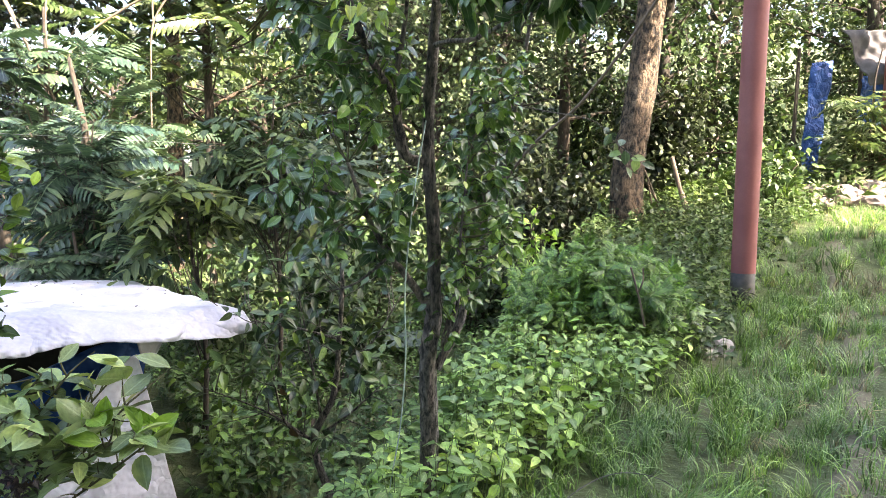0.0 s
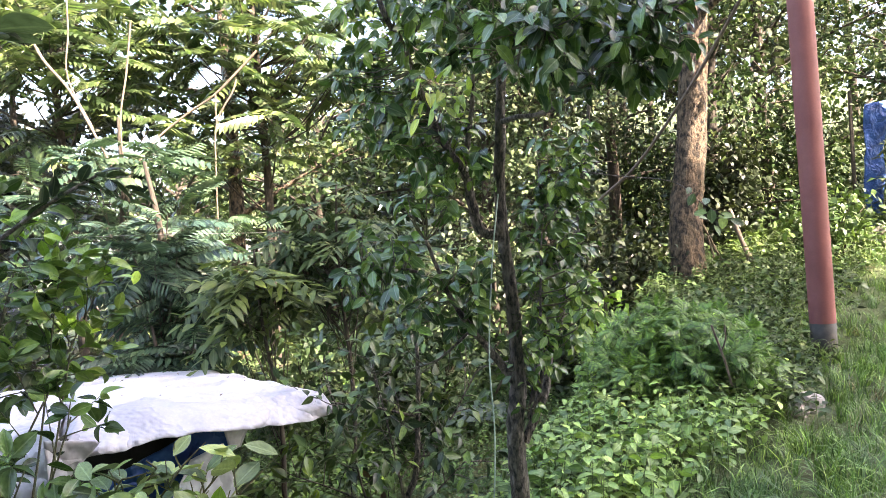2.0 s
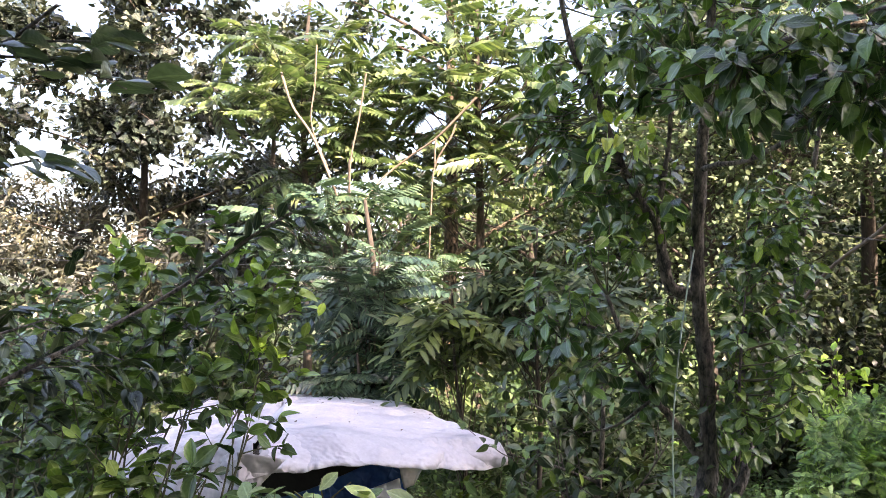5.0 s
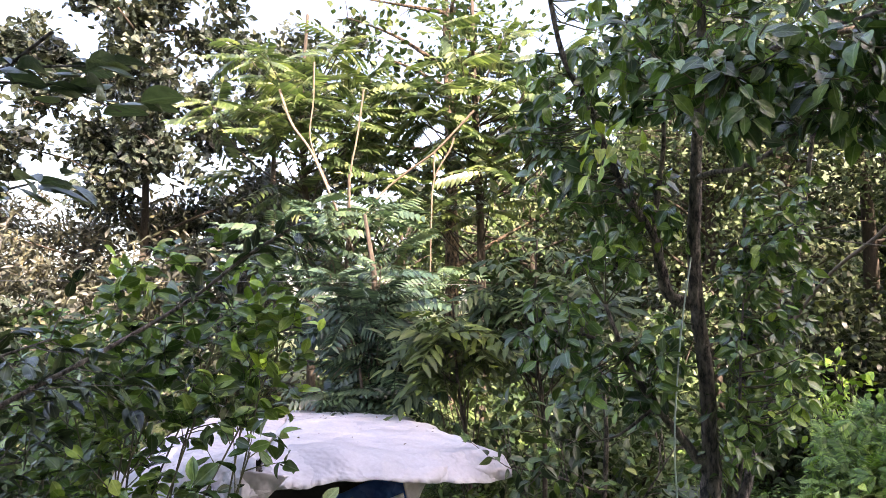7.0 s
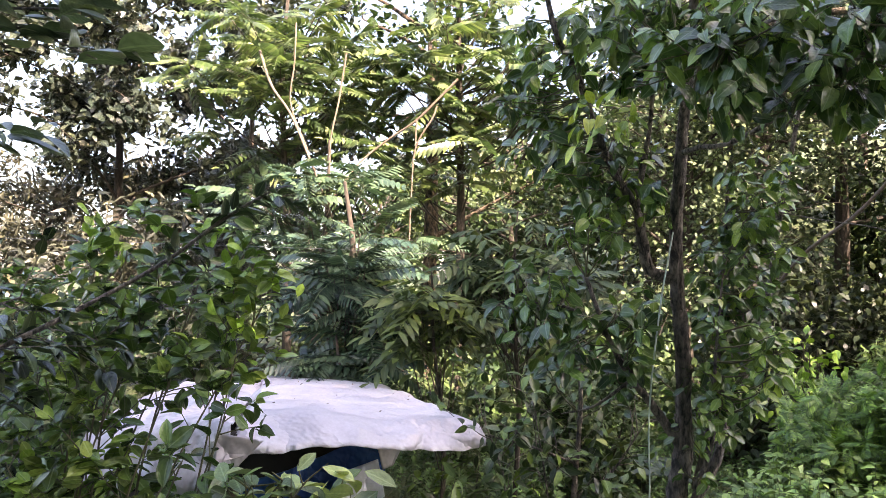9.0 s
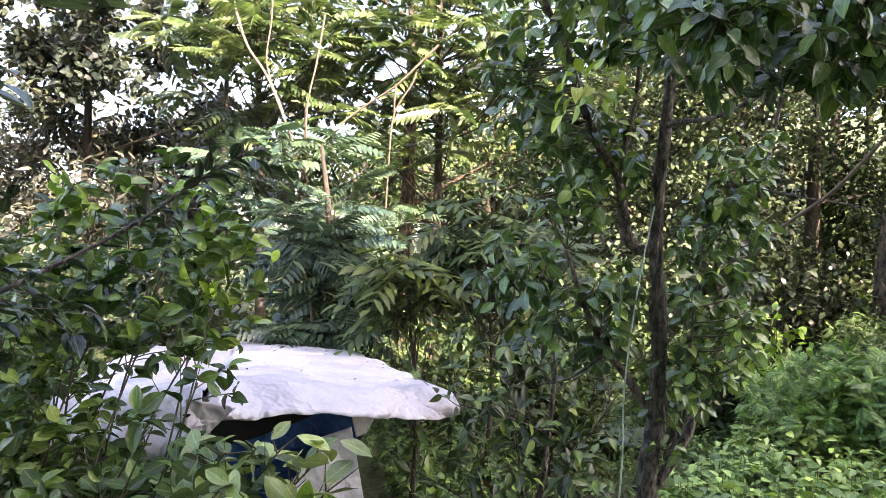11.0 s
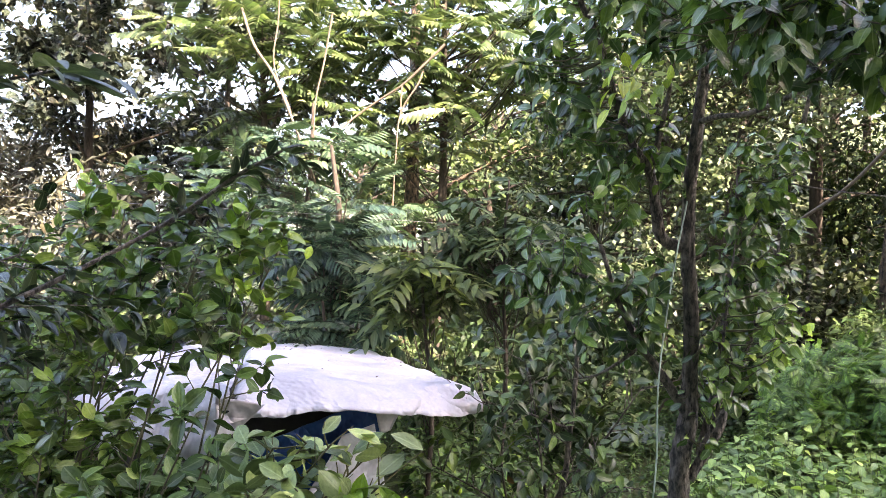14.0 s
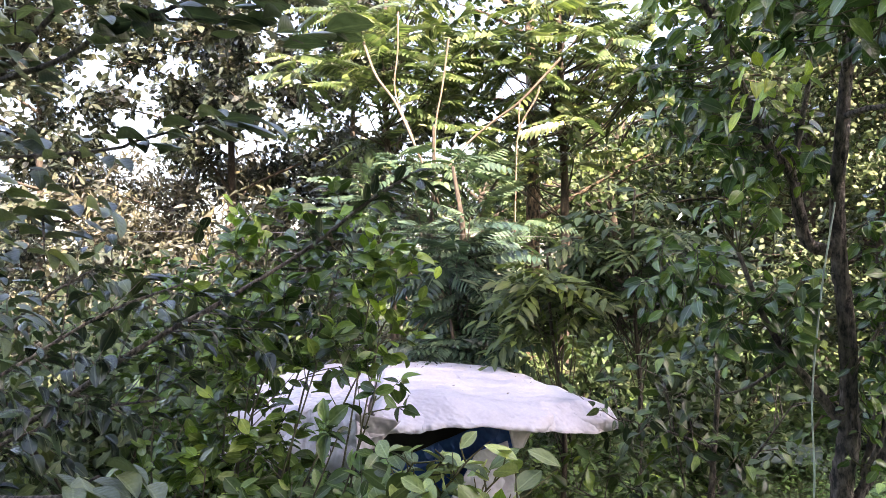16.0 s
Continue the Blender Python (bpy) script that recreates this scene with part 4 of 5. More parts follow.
def build_shed():
    shed = thing("tarpaulin_shed", "low makeshift shed under a sagging white tarpaulin, open in front", "shed", at=(-2.0, 3.8, -0.3))
    N, R, H, L = (-1.56, 2.6, 1.05), (-0.78, 3.4, 0.95), (-2.05, 5.0, 0.87), (-2.95, 5.0, 0.84)
    ob = part("roof_sheet", make_mesh("roof_sheet", *draped((N, R, H, L), 150, 110, (0.1, 0.02, 0.03, 0.1), 0.07, 1.0)), TARP, shed, "sunlit white tarpaulin with creases")
    ob.modifiers.new("thickness", "SOLIDIFY").thickness = 0.004
    side = part("side_roof_sheet", make_mesh("side_roof_sheet", *draped(((-2.66, 3.0, 0.86), (-1.59, 2.66, 1.03), (-2.93, 5.0, 0.83), (-3.75, 5.0, 0.76)), 110, 90, (0.24, 0.02, 0.05, 0.2), 0.05, 6.0)), TARP, shed, "lower white tarpaulin joined to the roof")
    side.modifiers.new("thickness", "SOLIDIFY").thickness = 0.004
    cloth("corner_flap", ((-1.6, 2.6, 1.02), (-1.45, 2.69, 0.985), (-1.535, 2.64, 0.89), (-1.585, 2.59, 0.86)), 16, 16, 0.025, 4.5, TARP, ob)
    cloth("torn_flap", ((-1.2, 3.16, 0.88), (-1.11, 3.25, 0.88), (-1.15, 3.22, 0.79), (-1.18, 3.18, 0.78)), 12, 12, 0.03, 4.0, TARP, ob)
    cloth("front_sheet", ((-1.24, 3.28, 0.79), (-1.36, 3.2, 0.75), (-1.82, 2.72, -0.3), (-1.05, 3.4, -0.34)), 60, 60, 0.022, 5.0, TARP_GREY, shed, "grimy white sheet hung as a wall")
    cloth("blue_lining", ((-1.22, 3.4, 0.88), (-1.78, 3.0, 0.7), (-1.98, 2.95, 0.0), (-1.4, 3.45, 0.0)), 50, 50, 0.07, 6.0, TARP_BLUE, shed, "crumpled blue tarpaulin behind the opening")
    for x, y, top in ((-1.62, 2.75, 0.98), (-1.38, 3.42, 0.9), (-2.05, 4.85, 0.8), (-3.5, 4.8, 0.7)):
        part("post", make_mesh("post", *tube([(x, y, ground_z(x, y) - 0.1), (x + 0.01, y, 0.3), (x, y, top)], 0.025, 0.02, 8)), BARK_DARK, shed)
    for p, q in (((-1.6, 2.72, 0.98), (-0.95, 3.38, 0.88)), ((-0.95, 3.38, 0.88), (-2.05, 4.9, 0.8)), ((-1.62, 2.75, 0.96), (-2.6, 3.1, 0.8))):
        part("rail", make_mesh("rail", *tube([p, ((p[0] + q[0]) / 2, (p[1] + q[1]) / 2, (p[2] + q[2]) / 2 - 0.01), q], 0.011, 0.01, 8)), BARK_DARK, shed)
    # near-black sheets that stand for the shade under the roof
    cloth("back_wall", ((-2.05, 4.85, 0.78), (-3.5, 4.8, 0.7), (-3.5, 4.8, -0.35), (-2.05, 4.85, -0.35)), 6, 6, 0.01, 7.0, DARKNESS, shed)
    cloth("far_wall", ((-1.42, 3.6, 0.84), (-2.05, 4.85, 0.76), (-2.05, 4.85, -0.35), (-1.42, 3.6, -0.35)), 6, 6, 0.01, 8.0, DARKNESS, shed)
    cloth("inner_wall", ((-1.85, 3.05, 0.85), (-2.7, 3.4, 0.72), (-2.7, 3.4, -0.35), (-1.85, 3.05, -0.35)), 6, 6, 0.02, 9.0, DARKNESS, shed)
    # twigs and fallen leaves on the roof
    rng = np.random.default_rng(19)
    on = draped((N, R, H, L), 40, 40, (0.1, 0.02, 0.03, 0.1), 0.07, 1.0)[0].reshape(41, 41, 3)[4:37, 3:38].reshape(-1, 3)
    p = on[rng.permutation(len(on))[:34]] + (0, 0, 0.008)
    litter = part("leaf_litter", make_mesh("leaf_litter", *scattered(plain_leaf(0.45), p, turned(rng, rng.normal(0, 1, p.shape) * (1, 1, 0.1), UP, 0.2), rng.uniform(0.012, 0.03, len(p)))), DRY)
    tagged(litter, "few dry leaves scattered on the white roof sheet", "leaf litter", kind="stuff")


build_shed()


# ---- poles ----
def build_pole(x, y, top, bottom, r):
    pole = thing("red_pole", "round steel pole painted red oxide standing in the grass", "pole", "red steel poles", at=(x, y, bottom))
    part("shaft", make_mesh("shaft", *tube([(x, y, bottom + 0.28), (x, y, (top + bottom) / 2), (x, y, top)], r, r, 28)), POLE_RED, pole)
    part("sleeve", make_mesh("sleeve", *tube([(x, y, bottom - 0.2), (x, y, bottom + 0.1), (x, y, bottom + 0.28)], r * 0.99, r * 0.99, 28)), POLE_GREY, pole, "bare grey steel foot")


build_pole(2.645, 5.68, 5.5, 0.5, 0.094)
build_pole(6.22, 9.0, 6.0, 1.3, 0.11)


# ---- wild trees ----
def build_tree(name, label, base, height, spread, leaf, leaf_size, count, material, bark, seed, radius=0.08, bare=0.25, group="", flat=0.35, lean=(0, 0), limbs_n=14, clump=0.32, thick=2.0):
    """A tree with limbs, twigs in clumps and many leaves, open between the clumps."""
    rng = np.random.default_rng(seed)
    x, y = base
    z = ground_z(x, y)
    tree = thing(name, label, "tree", group, at=(x, y, z))
    trunk = flowing([(x, y, z - 0.2), (x + lean[0] * 0.3 + rng.normal(0, 0.05), y + lean[1] * 0.3, z + height * 0.35), (x + lean[0] * 0.7 + rng.normal(0, 0.08), y + lean[1] * 0.7, z + height * 0.7), (x + lean[0], y + lean[1], z + height)], 8)
    part("trunk", make_mesh("trunk", *tube(trunk, radius, radius * 0.25, 9, 0.05, rng)), bark, tree)
    tubes, lines = [], []
    for k in range(limbs_n):
        s = bare + (1 - bare) * (k + rng.uniform(0, 1)) / limbs_n
        p = trunk[min(len(trunk) - 1, int(s * (len(trunk) - 1)))]
        a = k * 2.4 + rng.uniform(-0.5, 0.5)
        reach = spread * rng.uniform(0.6, 1.1) * (1.15 - 0.55 * s)
        d = np.array((math.cos(a), math.sin(a), rng.uniform(0.1, 0.8)))
        lines.append(flowing([p, p + d * reach * 0.5, p + d * reach + np.array((0, 0, -flat * reach * rng.uniform(0, 0.6)))], 5))
        tubes.append(tube(lines[-1], radius * 0.32, radius * 0.07, 4))
    twigs = twigs_from(rng, lines + [trunk[len(trunk) // 2:]], 0.22, 0.5, 0.1, 0.2, steps=4)
    tubes += [tube(t, radius * 0.07, 0.003, 3) for t in twigs]
    part("branching", make_mesh("branching", *joined(*tubes)), bark, tree, kind="stuff")
    full = rng.gamma(thick, 1.0, len(twigs))
    pick = rng.choice(len(twigs), size=count, p=full / full.sum())
    u = rng.uniform(0.2, 1.1, count)
    a = np.array([t[0] for t in twigs])[pick]
    b = np.array([t[-1] for t in twigs])[pick]
    pos = a + (b - a) * u[:, None] + rng.normal(0, clump * 0.4, (count, 3))
    centre = np.array((x + lean[0] * 0.5, y + lean[1] * 0.5, z + height * 0.5))
    out = pos - centre
    out[:, 2] *= 0.3
    out /= np.maximum(np.linalg.norm(out, axis=1, keepdims=True), 0.1)
    way = out * 0.6 + rng.normal(0, 0.75, pos.shape) + np.array((0, 0, -0.15))
    rot = turned(rng, way, UP, 0.65)
    part("crown", make_mesh("crown", *scattered(leaf, pos, rot, leaf_size * rng.uniform(0.5, 1.05 if len(leaf[0]) > 40 else 1.35, count))), material, tree, kind="stuff")
    return tree


def build_frond_tree(label, base, height, crown, tips_n, frond, size, per, material, bark, seed, radius=0.05, hang=0.35, group=""):
    """A tree whose long pinnate leaves radiate from the ends of its shoots. crown: centre and half sizes."""
    rng = np.random.default_rng(seed)
    x, y = base
    z = ground_z(x, y)
    tree = thing("pinnate_tree", label, "tree", group, at=(x, y, z))
    c, half = np.array(crown[:3]), np.array(crown[3:])
    top = np.array((c[0], c[1], z + height))
    trunk = flowing([(x, y, z - 0.2), (x * 0.6 + c[0] * 0.4 + rng.normal(0, 0.05), y, z + height * 0.4), (c[0] + rng.normal(0, 0.06), c[1], z + height * 0.75), top], 8)
    part("trunk", make_mesh("trunk", *tube(trunk, radius, radius * 0.3, 9, 0.05, rng)), bark, tree)
    tubes, pos, way = [], [], []
    for k in range(tips_n):
        d = rng.normal(0, 1, 3)
        d /= np.linalg.norm(d)
        tip = c + d * rng.uniform(0.15, 1) ** 0.5 * half
        fit_z = np.clip(tip[2] - rng.uniform(0.3, 0.9), z + 0.3, top[2])
        a = trunk[int(np.argmin(np.abs(trunk[:, 2] - fit_z)))]
        m = (a + tip) / 2 + (0, 0, -0.1 * np.linalg.norm(tip - a))
        line = flowing([a, m, tip], 4)
        tubes.append(tube(line, radius * 0.22, radius * 0.09, 4))
        run = tip - a
        run /= max(np.linalg.norm(run), 1e-6)
        turn = rng.uniform(0, 6.28)
        for j in range(per):
            b = turn + 2.4 * j
            e = rng.normal(0.15, 0.35)
            pos.append(tip - run * 0.04 * j * size)
            way.append(np.array((math.cos(b), math.sin(b), e)) + run * 0.35 - (0, 0, hang * rng.uniform(0.1, 1)))
    part("branching", make_mesh("branching", *joined(*tubes)), bark, tree, kind="stuff")
    pos, way = np.array(pos), np.array(way)
    rot = turned(rng, way, UP + np.array((0, -0.25, 0)), 0.22)
    length = size * rng.uniform(0.6, 1.1, len(pos))
    crown_mesh = [scattered(frond[k], pos[k::len(frond)], rot[k::len(frond)], length[k::len(frond)]) for k in range(len(frond))]
    part("crown", make_mesh("crown", *joined(*crown_mesh)), material, tree, kind="stuff")
    return tree


FRONDS = [frond_shape(9, 0.26, 0.3, 0.3, 3, 1.15), frond_shape(8, 0.28, 0.32, 0.5, 3, 1.1), frond_shape(7, 0.27, 0.3, 0.15, 3, 1.2)]
FRONDS_FAR = [frond_shape(9, 0.25, 0.32, 0.32, 2, 1.1), frond_shape(8, 0.27, 0.34, 0.55, 2, 1.05), frond_shape(10, 0.24, 0.3, 0.2, 2, 1.15)]
FRONDS_SMALL = [frond_shape(4, 0.42, 0.32, 0.45, 3, 0.9), frond_shape(3, 0.46, 0.34, 0.6, 3, 0.85)]
BROAD = plain_leaf(0.56, 0.28)
SMALL = plain_leaf(0.62, 0.2)
SLIM = plain_leaf(0.24, 0.4)

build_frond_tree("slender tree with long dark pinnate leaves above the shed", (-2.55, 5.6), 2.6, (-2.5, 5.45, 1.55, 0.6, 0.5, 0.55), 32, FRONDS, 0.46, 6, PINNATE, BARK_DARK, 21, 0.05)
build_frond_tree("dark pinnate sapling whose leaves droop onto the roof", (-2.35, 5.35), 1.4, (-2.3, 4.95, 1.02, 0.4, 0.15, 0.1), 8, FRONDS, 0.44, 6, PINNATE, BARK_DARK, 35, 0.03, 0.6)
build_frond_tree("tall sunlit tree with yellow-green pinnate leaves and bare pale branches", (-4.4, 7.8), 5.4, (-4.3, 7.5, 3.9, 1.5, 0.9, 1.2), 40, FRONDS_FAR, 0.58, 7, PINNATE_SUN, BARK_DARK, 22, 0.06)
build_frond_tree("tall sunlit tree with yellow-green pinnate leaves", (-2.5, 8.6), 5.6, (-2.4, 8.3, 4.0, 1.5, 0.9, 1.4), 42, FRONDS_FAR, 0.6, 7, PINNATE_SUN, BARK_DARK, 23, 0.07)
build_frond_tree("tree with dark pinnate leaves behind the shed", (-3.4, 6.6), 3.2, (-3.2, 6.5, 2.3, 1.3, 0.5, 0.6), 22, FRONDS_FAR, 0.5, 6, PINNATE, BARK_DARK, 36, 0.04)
build_frond_tree("young tree with pale green drooping pinnate leaves", (-1.4, 4.6), 1.9, (-1.45, 4.6, 1.38, 0.35, 0.3, 0.28), 16, FRONDS_SMALL, 0.3, 6, PINNATE_PALE, BARK_DARK, 24, 0.02, 0.7)
build_frond_tree("slight tree with drooping green leaves by the pear tree", (-1.0, 4.9), 2.3, (-0.95, 4.9, 1.6, 0.45, 0.3, 0.45), 26, FRONDS_SMALL, 0.26, 6, FOREST, BARK_DARK, 37, 0.02, 0.6)
build_frond_tree("low sunlit tree with drooping pinnate leaves before the blue sheet", (5.95, 8.9), 1.8, (5.9, 8.8, 2.25, 0.6, 0.4, 0.65), 24, FRONDS_SMALL, 0.32, 6, PINNATE_SUN, BARK_DARK, 34, 0.025, 0.5)
build_tree("dusky_tree", "tree with dusky dark leaves against the white sky", (-8.8, 9.6), 7.5, 2.6, BROAD, 0.155, 15973, DUSK, BARK_DARK, 25, 0.1, 0.3, limbs_n=20, thick=0.7)
build_tree("dusky_tree", "tree with dusky dark leaves against the white sky", (-6.6, 10.2), 6.2, 2.2, BROAD, 0.155, 10335, DUSK, BARK_DARK, 28, 0.08, 0.2, limbs_n=18, thick=0.7)
build_tree("dusky_tree", "tree with dusky dark leaves against the white sky", (-12.0, 8.2), 6.5, 2.4, BROAD, 0.155, 13154, DUSK, BARK_DARK, 33, 0.09, 0.15, limbs_n=20, thick=0.7)
build_tree("olive_tree", "far tree with slim pale olive leaves", (-10.0, 9.5), 3.2, 2.2, SLIM, 0.17, 7500, OLIVE, BARK_DARK, 26, 0.06, 0.1, limbs_n=18)
build_tree("olive_tree", "far tree with slim pale olive leaves", (-13.5, 10.5), 4.0, 2.6, SLIM, 0.17, 7500, OLIVE, BARK_DARK, 27, 0.06, 0.1, limbs_n=18)
build_tree("olive_tree", "far tree with slim pale olive leaves", (-17.0, 9.5), 3.4, 2.6, SLIM, 0.18, 6000, OLIVE, BARK_DARK, 29, 0.06, 0.1, limbs_n=18)


build_tree("dusky_tree", "low tree with dusky dark leaves at the edge of the garden", (-9.2, 11.6), 3.6, 2.4, BROAD, 0.15, 6500, DUSK, BARK_DARK, 38, 0.06, 0.1, limbs_n=20)
build_tree("olive_tree", "low tree with slim pale olive leaves behind the lemon bush", (-6.6, 8.6), 2.3, 1.4, SLIM, 0.17, 4200, OLIVE, BARK_DARK, 39, 0.04, 0.1, limbs_n=18)


def build_bare_branches():
    """Bare pale branches among the sunlit crowns."""
    for pts, r in (([(-3.9, 6.3, 3.9), (-3.69, 6.2, 3.5), (-3.47, 6.2, 3.2), (-3.25, 6.2, 2.75), (-3.1, 6.4, 2.2)], 0.015), ([(-3.43, 6.2, 4.1), (-3.44, 6.2, 3.7), (-3.47, 6.2, 3.3), (-3.3, 6.25, 2.85)], 0.009),
                   ([(-2.88, 6.2, 3.75), (-2.95, 6.2, 3.3), (-3.03, 6.2, 2.9), (-3.08, 6.3, 2.4)], 0.01), ([(-2.03, 7.08, 3.69), (-2.17, 7.08, 3.56), (-2.49, 7.08, 3.28), (-2.78, 7.08, 3.11), (-3.11, 7.00, 2.83), (-3.34, 6.77, 2.37)], 0.014),
                   ([(-2.26, 7.08, 3.42), (-2.31, 7.08, 3.29), (-2.49, 7.08, 2.99), (-2.53, 7.08, 2.53), (-2.55, 7.08, 1.91)], 0.011), ([(-2.48, 7.08, 3.30), (-2.49, 7.08, 3.14), (-2.49, 7.08, 2.99)], 0.011)):
        ob = part("bare_branch", make_mesh("bare_branch", *tube(flowing(pts), r, r * 0.7, 7)), DEADWOOD)
        tagged(ob, "bare pale dead branch among sunlit leaves", "branch", "bare branches")


build_bare_branches()
build_tree("old_tree", "dark upright trunk with pale patches among the crowns", (-3.25, 9.6), 7.5, 2.0, SMALL, 0.12, 3500, FOREST, BARK_BIG, 30, 0.13, 0.3, limbs_n=16)


def build_shrub():
    rng = np.random.default_rng(31)
    shrub = thing("dark_shrub", "dark leafy shrub with a forked brown stem on the bank", "shrub", at=(-0.46, 3.6, -0.1))
    stem = flowing([(-0.42, 3.6, -0.25), (-0.46, 3.6, -0.04), (-0.54, 3.6, 0.26), (-0.44, 3.6, 0.49), (-0.41, 3.6, 0.77), (-0.39, 3.6, 1.1), (-0.42, 3.6, 1.45)])
    limbs = [flowing(q) for q in ([(-0.54, 3.6, 0.26), (-0.66, 3.5, 0.4), (-0.72, 3.45, 0.75), (-0.8, 3.4, 1.0)], [(-0.5, 3.6, 0.36), (-0.55, 3.6, 0.7), (-0.62, 3.65, 1.05)],
                                  [(-0.44, 3.6, 0.49), (-0.25, 3.6, 0.75), (-0.1, 3.55, 1.0)], [(-0.41, 3.6, 0.77), (-0.65, 3.55, 0.85), (-0.95, 3.5, 0.9)], [(-0.54, 3.6, 0.26), (-0.75, 3.5, 0.45), (-1.0, 3.4, 0.6)], [(-0.5, 3.6, 0.3), (-0.35, 3.45, 0.45), (-0.2, 3.4, 0.6)])]
    part("trunk", make_mesh("trunk", *tube(stem, 0.023, 0.007, 8, 0.05, rng)), BARK, shrub)
    for l in limbs:
        part("limb", make_mesh("limb", *tube(l, 0.008, 0.0025, 6)), BARK, shrub)
    twigs = twigs_from(rng, limbs + [stem[14:]], 0.045, 0.26, 0.2, 0.1)
    part("twiggery", make_mesh("twiggery", *joined(*[tube(t, 0.003, 0.001, 4) for t in twigs])), BARK, shrub, kind="stuff")
    pos, way = leaves_on(rng, twigs, 0.035, 0.3, 0.7, 0.2)
    rot = turned(rng, way, UP, 0.4)
    size = rng.uniform(0.05, 0.1, len(pos))
    shapes = [stalked(leaf_shape(0.46, 5, 0.15, 0.2), 0.1), stalked(leaf_shape(0.5, 5, 0.25, 0.3), 0.1)]
    near = by_near(pos, 250)
    leaf_parts(rng, shrub, shapes, pos[near], rot[near], size[near], GUAVA)
    part("crown", make_mesh("crown", *scattered(shapes[0], pos[~near], rot[~near], size[~near])), GUAVA, shrub, kind="stuff")
    dry = np.array([(-0.615, 3.38, 0.42), (-0.57, 3.4, 0.5), (-0.66, 3.4, 0.6), (-0.5, 3.4, 0.45)])
    leaf_parts(rng, shrub, shapes[1:], dry, turned(rng, rng.normal(0, 0.3, dry.shape) + (0.1, -0.2, -0.8), np.array((0, -1.0, 0.3)), 0.2), np.array((0.08, 0.06, 0.065, 0.05)), DRY, "dry_leaf")


build_shrub()


def build_big_tree():
    rng = np.random.default_rng(41)
    tree = thing("big_tree", "old tree with a thick rough sunlit trunk", "tree", at=(2.43, 8.0, 0.85))
    trunk = flowing([(2.45, 8.0, 0.7), (2.43, 8.0, 0.95), (2.42, 8.0, 1.64), (2.52, 8.0, 2.3), (2.64, 8.0, 3.5), (2.8, 8.1, 5.0), (2.9, 8.2, 6.5)])
    part("trunk", make_mesh("trunk", *tube(trunk, 0.205, 0.12, 30, 0.05, rng)), BARK_BIG, tree)
    lines = []
    for k in range(12):
        p = trunk[len(trunk) - 1 - k]
        a = k * 2.4
        d = np.array((math.cos(a), math.sin(a) * 0.9, rng.uniform(0.1, 0.6)))
        lines.append(flowing([p, p + d * 1.2, p + d * 2.4 + np.array((0, 0, -0.4))], 5))
    for l in lines:
        part("limb", make_mesh("limb", *tube(l, 0.06, 0.012, 7)), BARK_BIG, tree)
    twigs = twigs_from(rng, lines, 0.12, 0.6, -0.2, 0.2)
    part("twiggery", make_mesh("twiggery", *joined(*[tube(t, 0.008, 0.003, 3) for t in twigs])), BARK_DARK, tree, kind="stuff")
    pos, way = leaves_on(rng, twigs, 0.04, 0.1, 0.7, 0.4)
    part("crown", make_mesh("crown", *scattered(BROAD, pos, turned(rng, way, UP, 0.5), rng.uniform(0.07, 0.13, len(pos)))), FOREST, tree, kind="stuff")


build_big_tree()

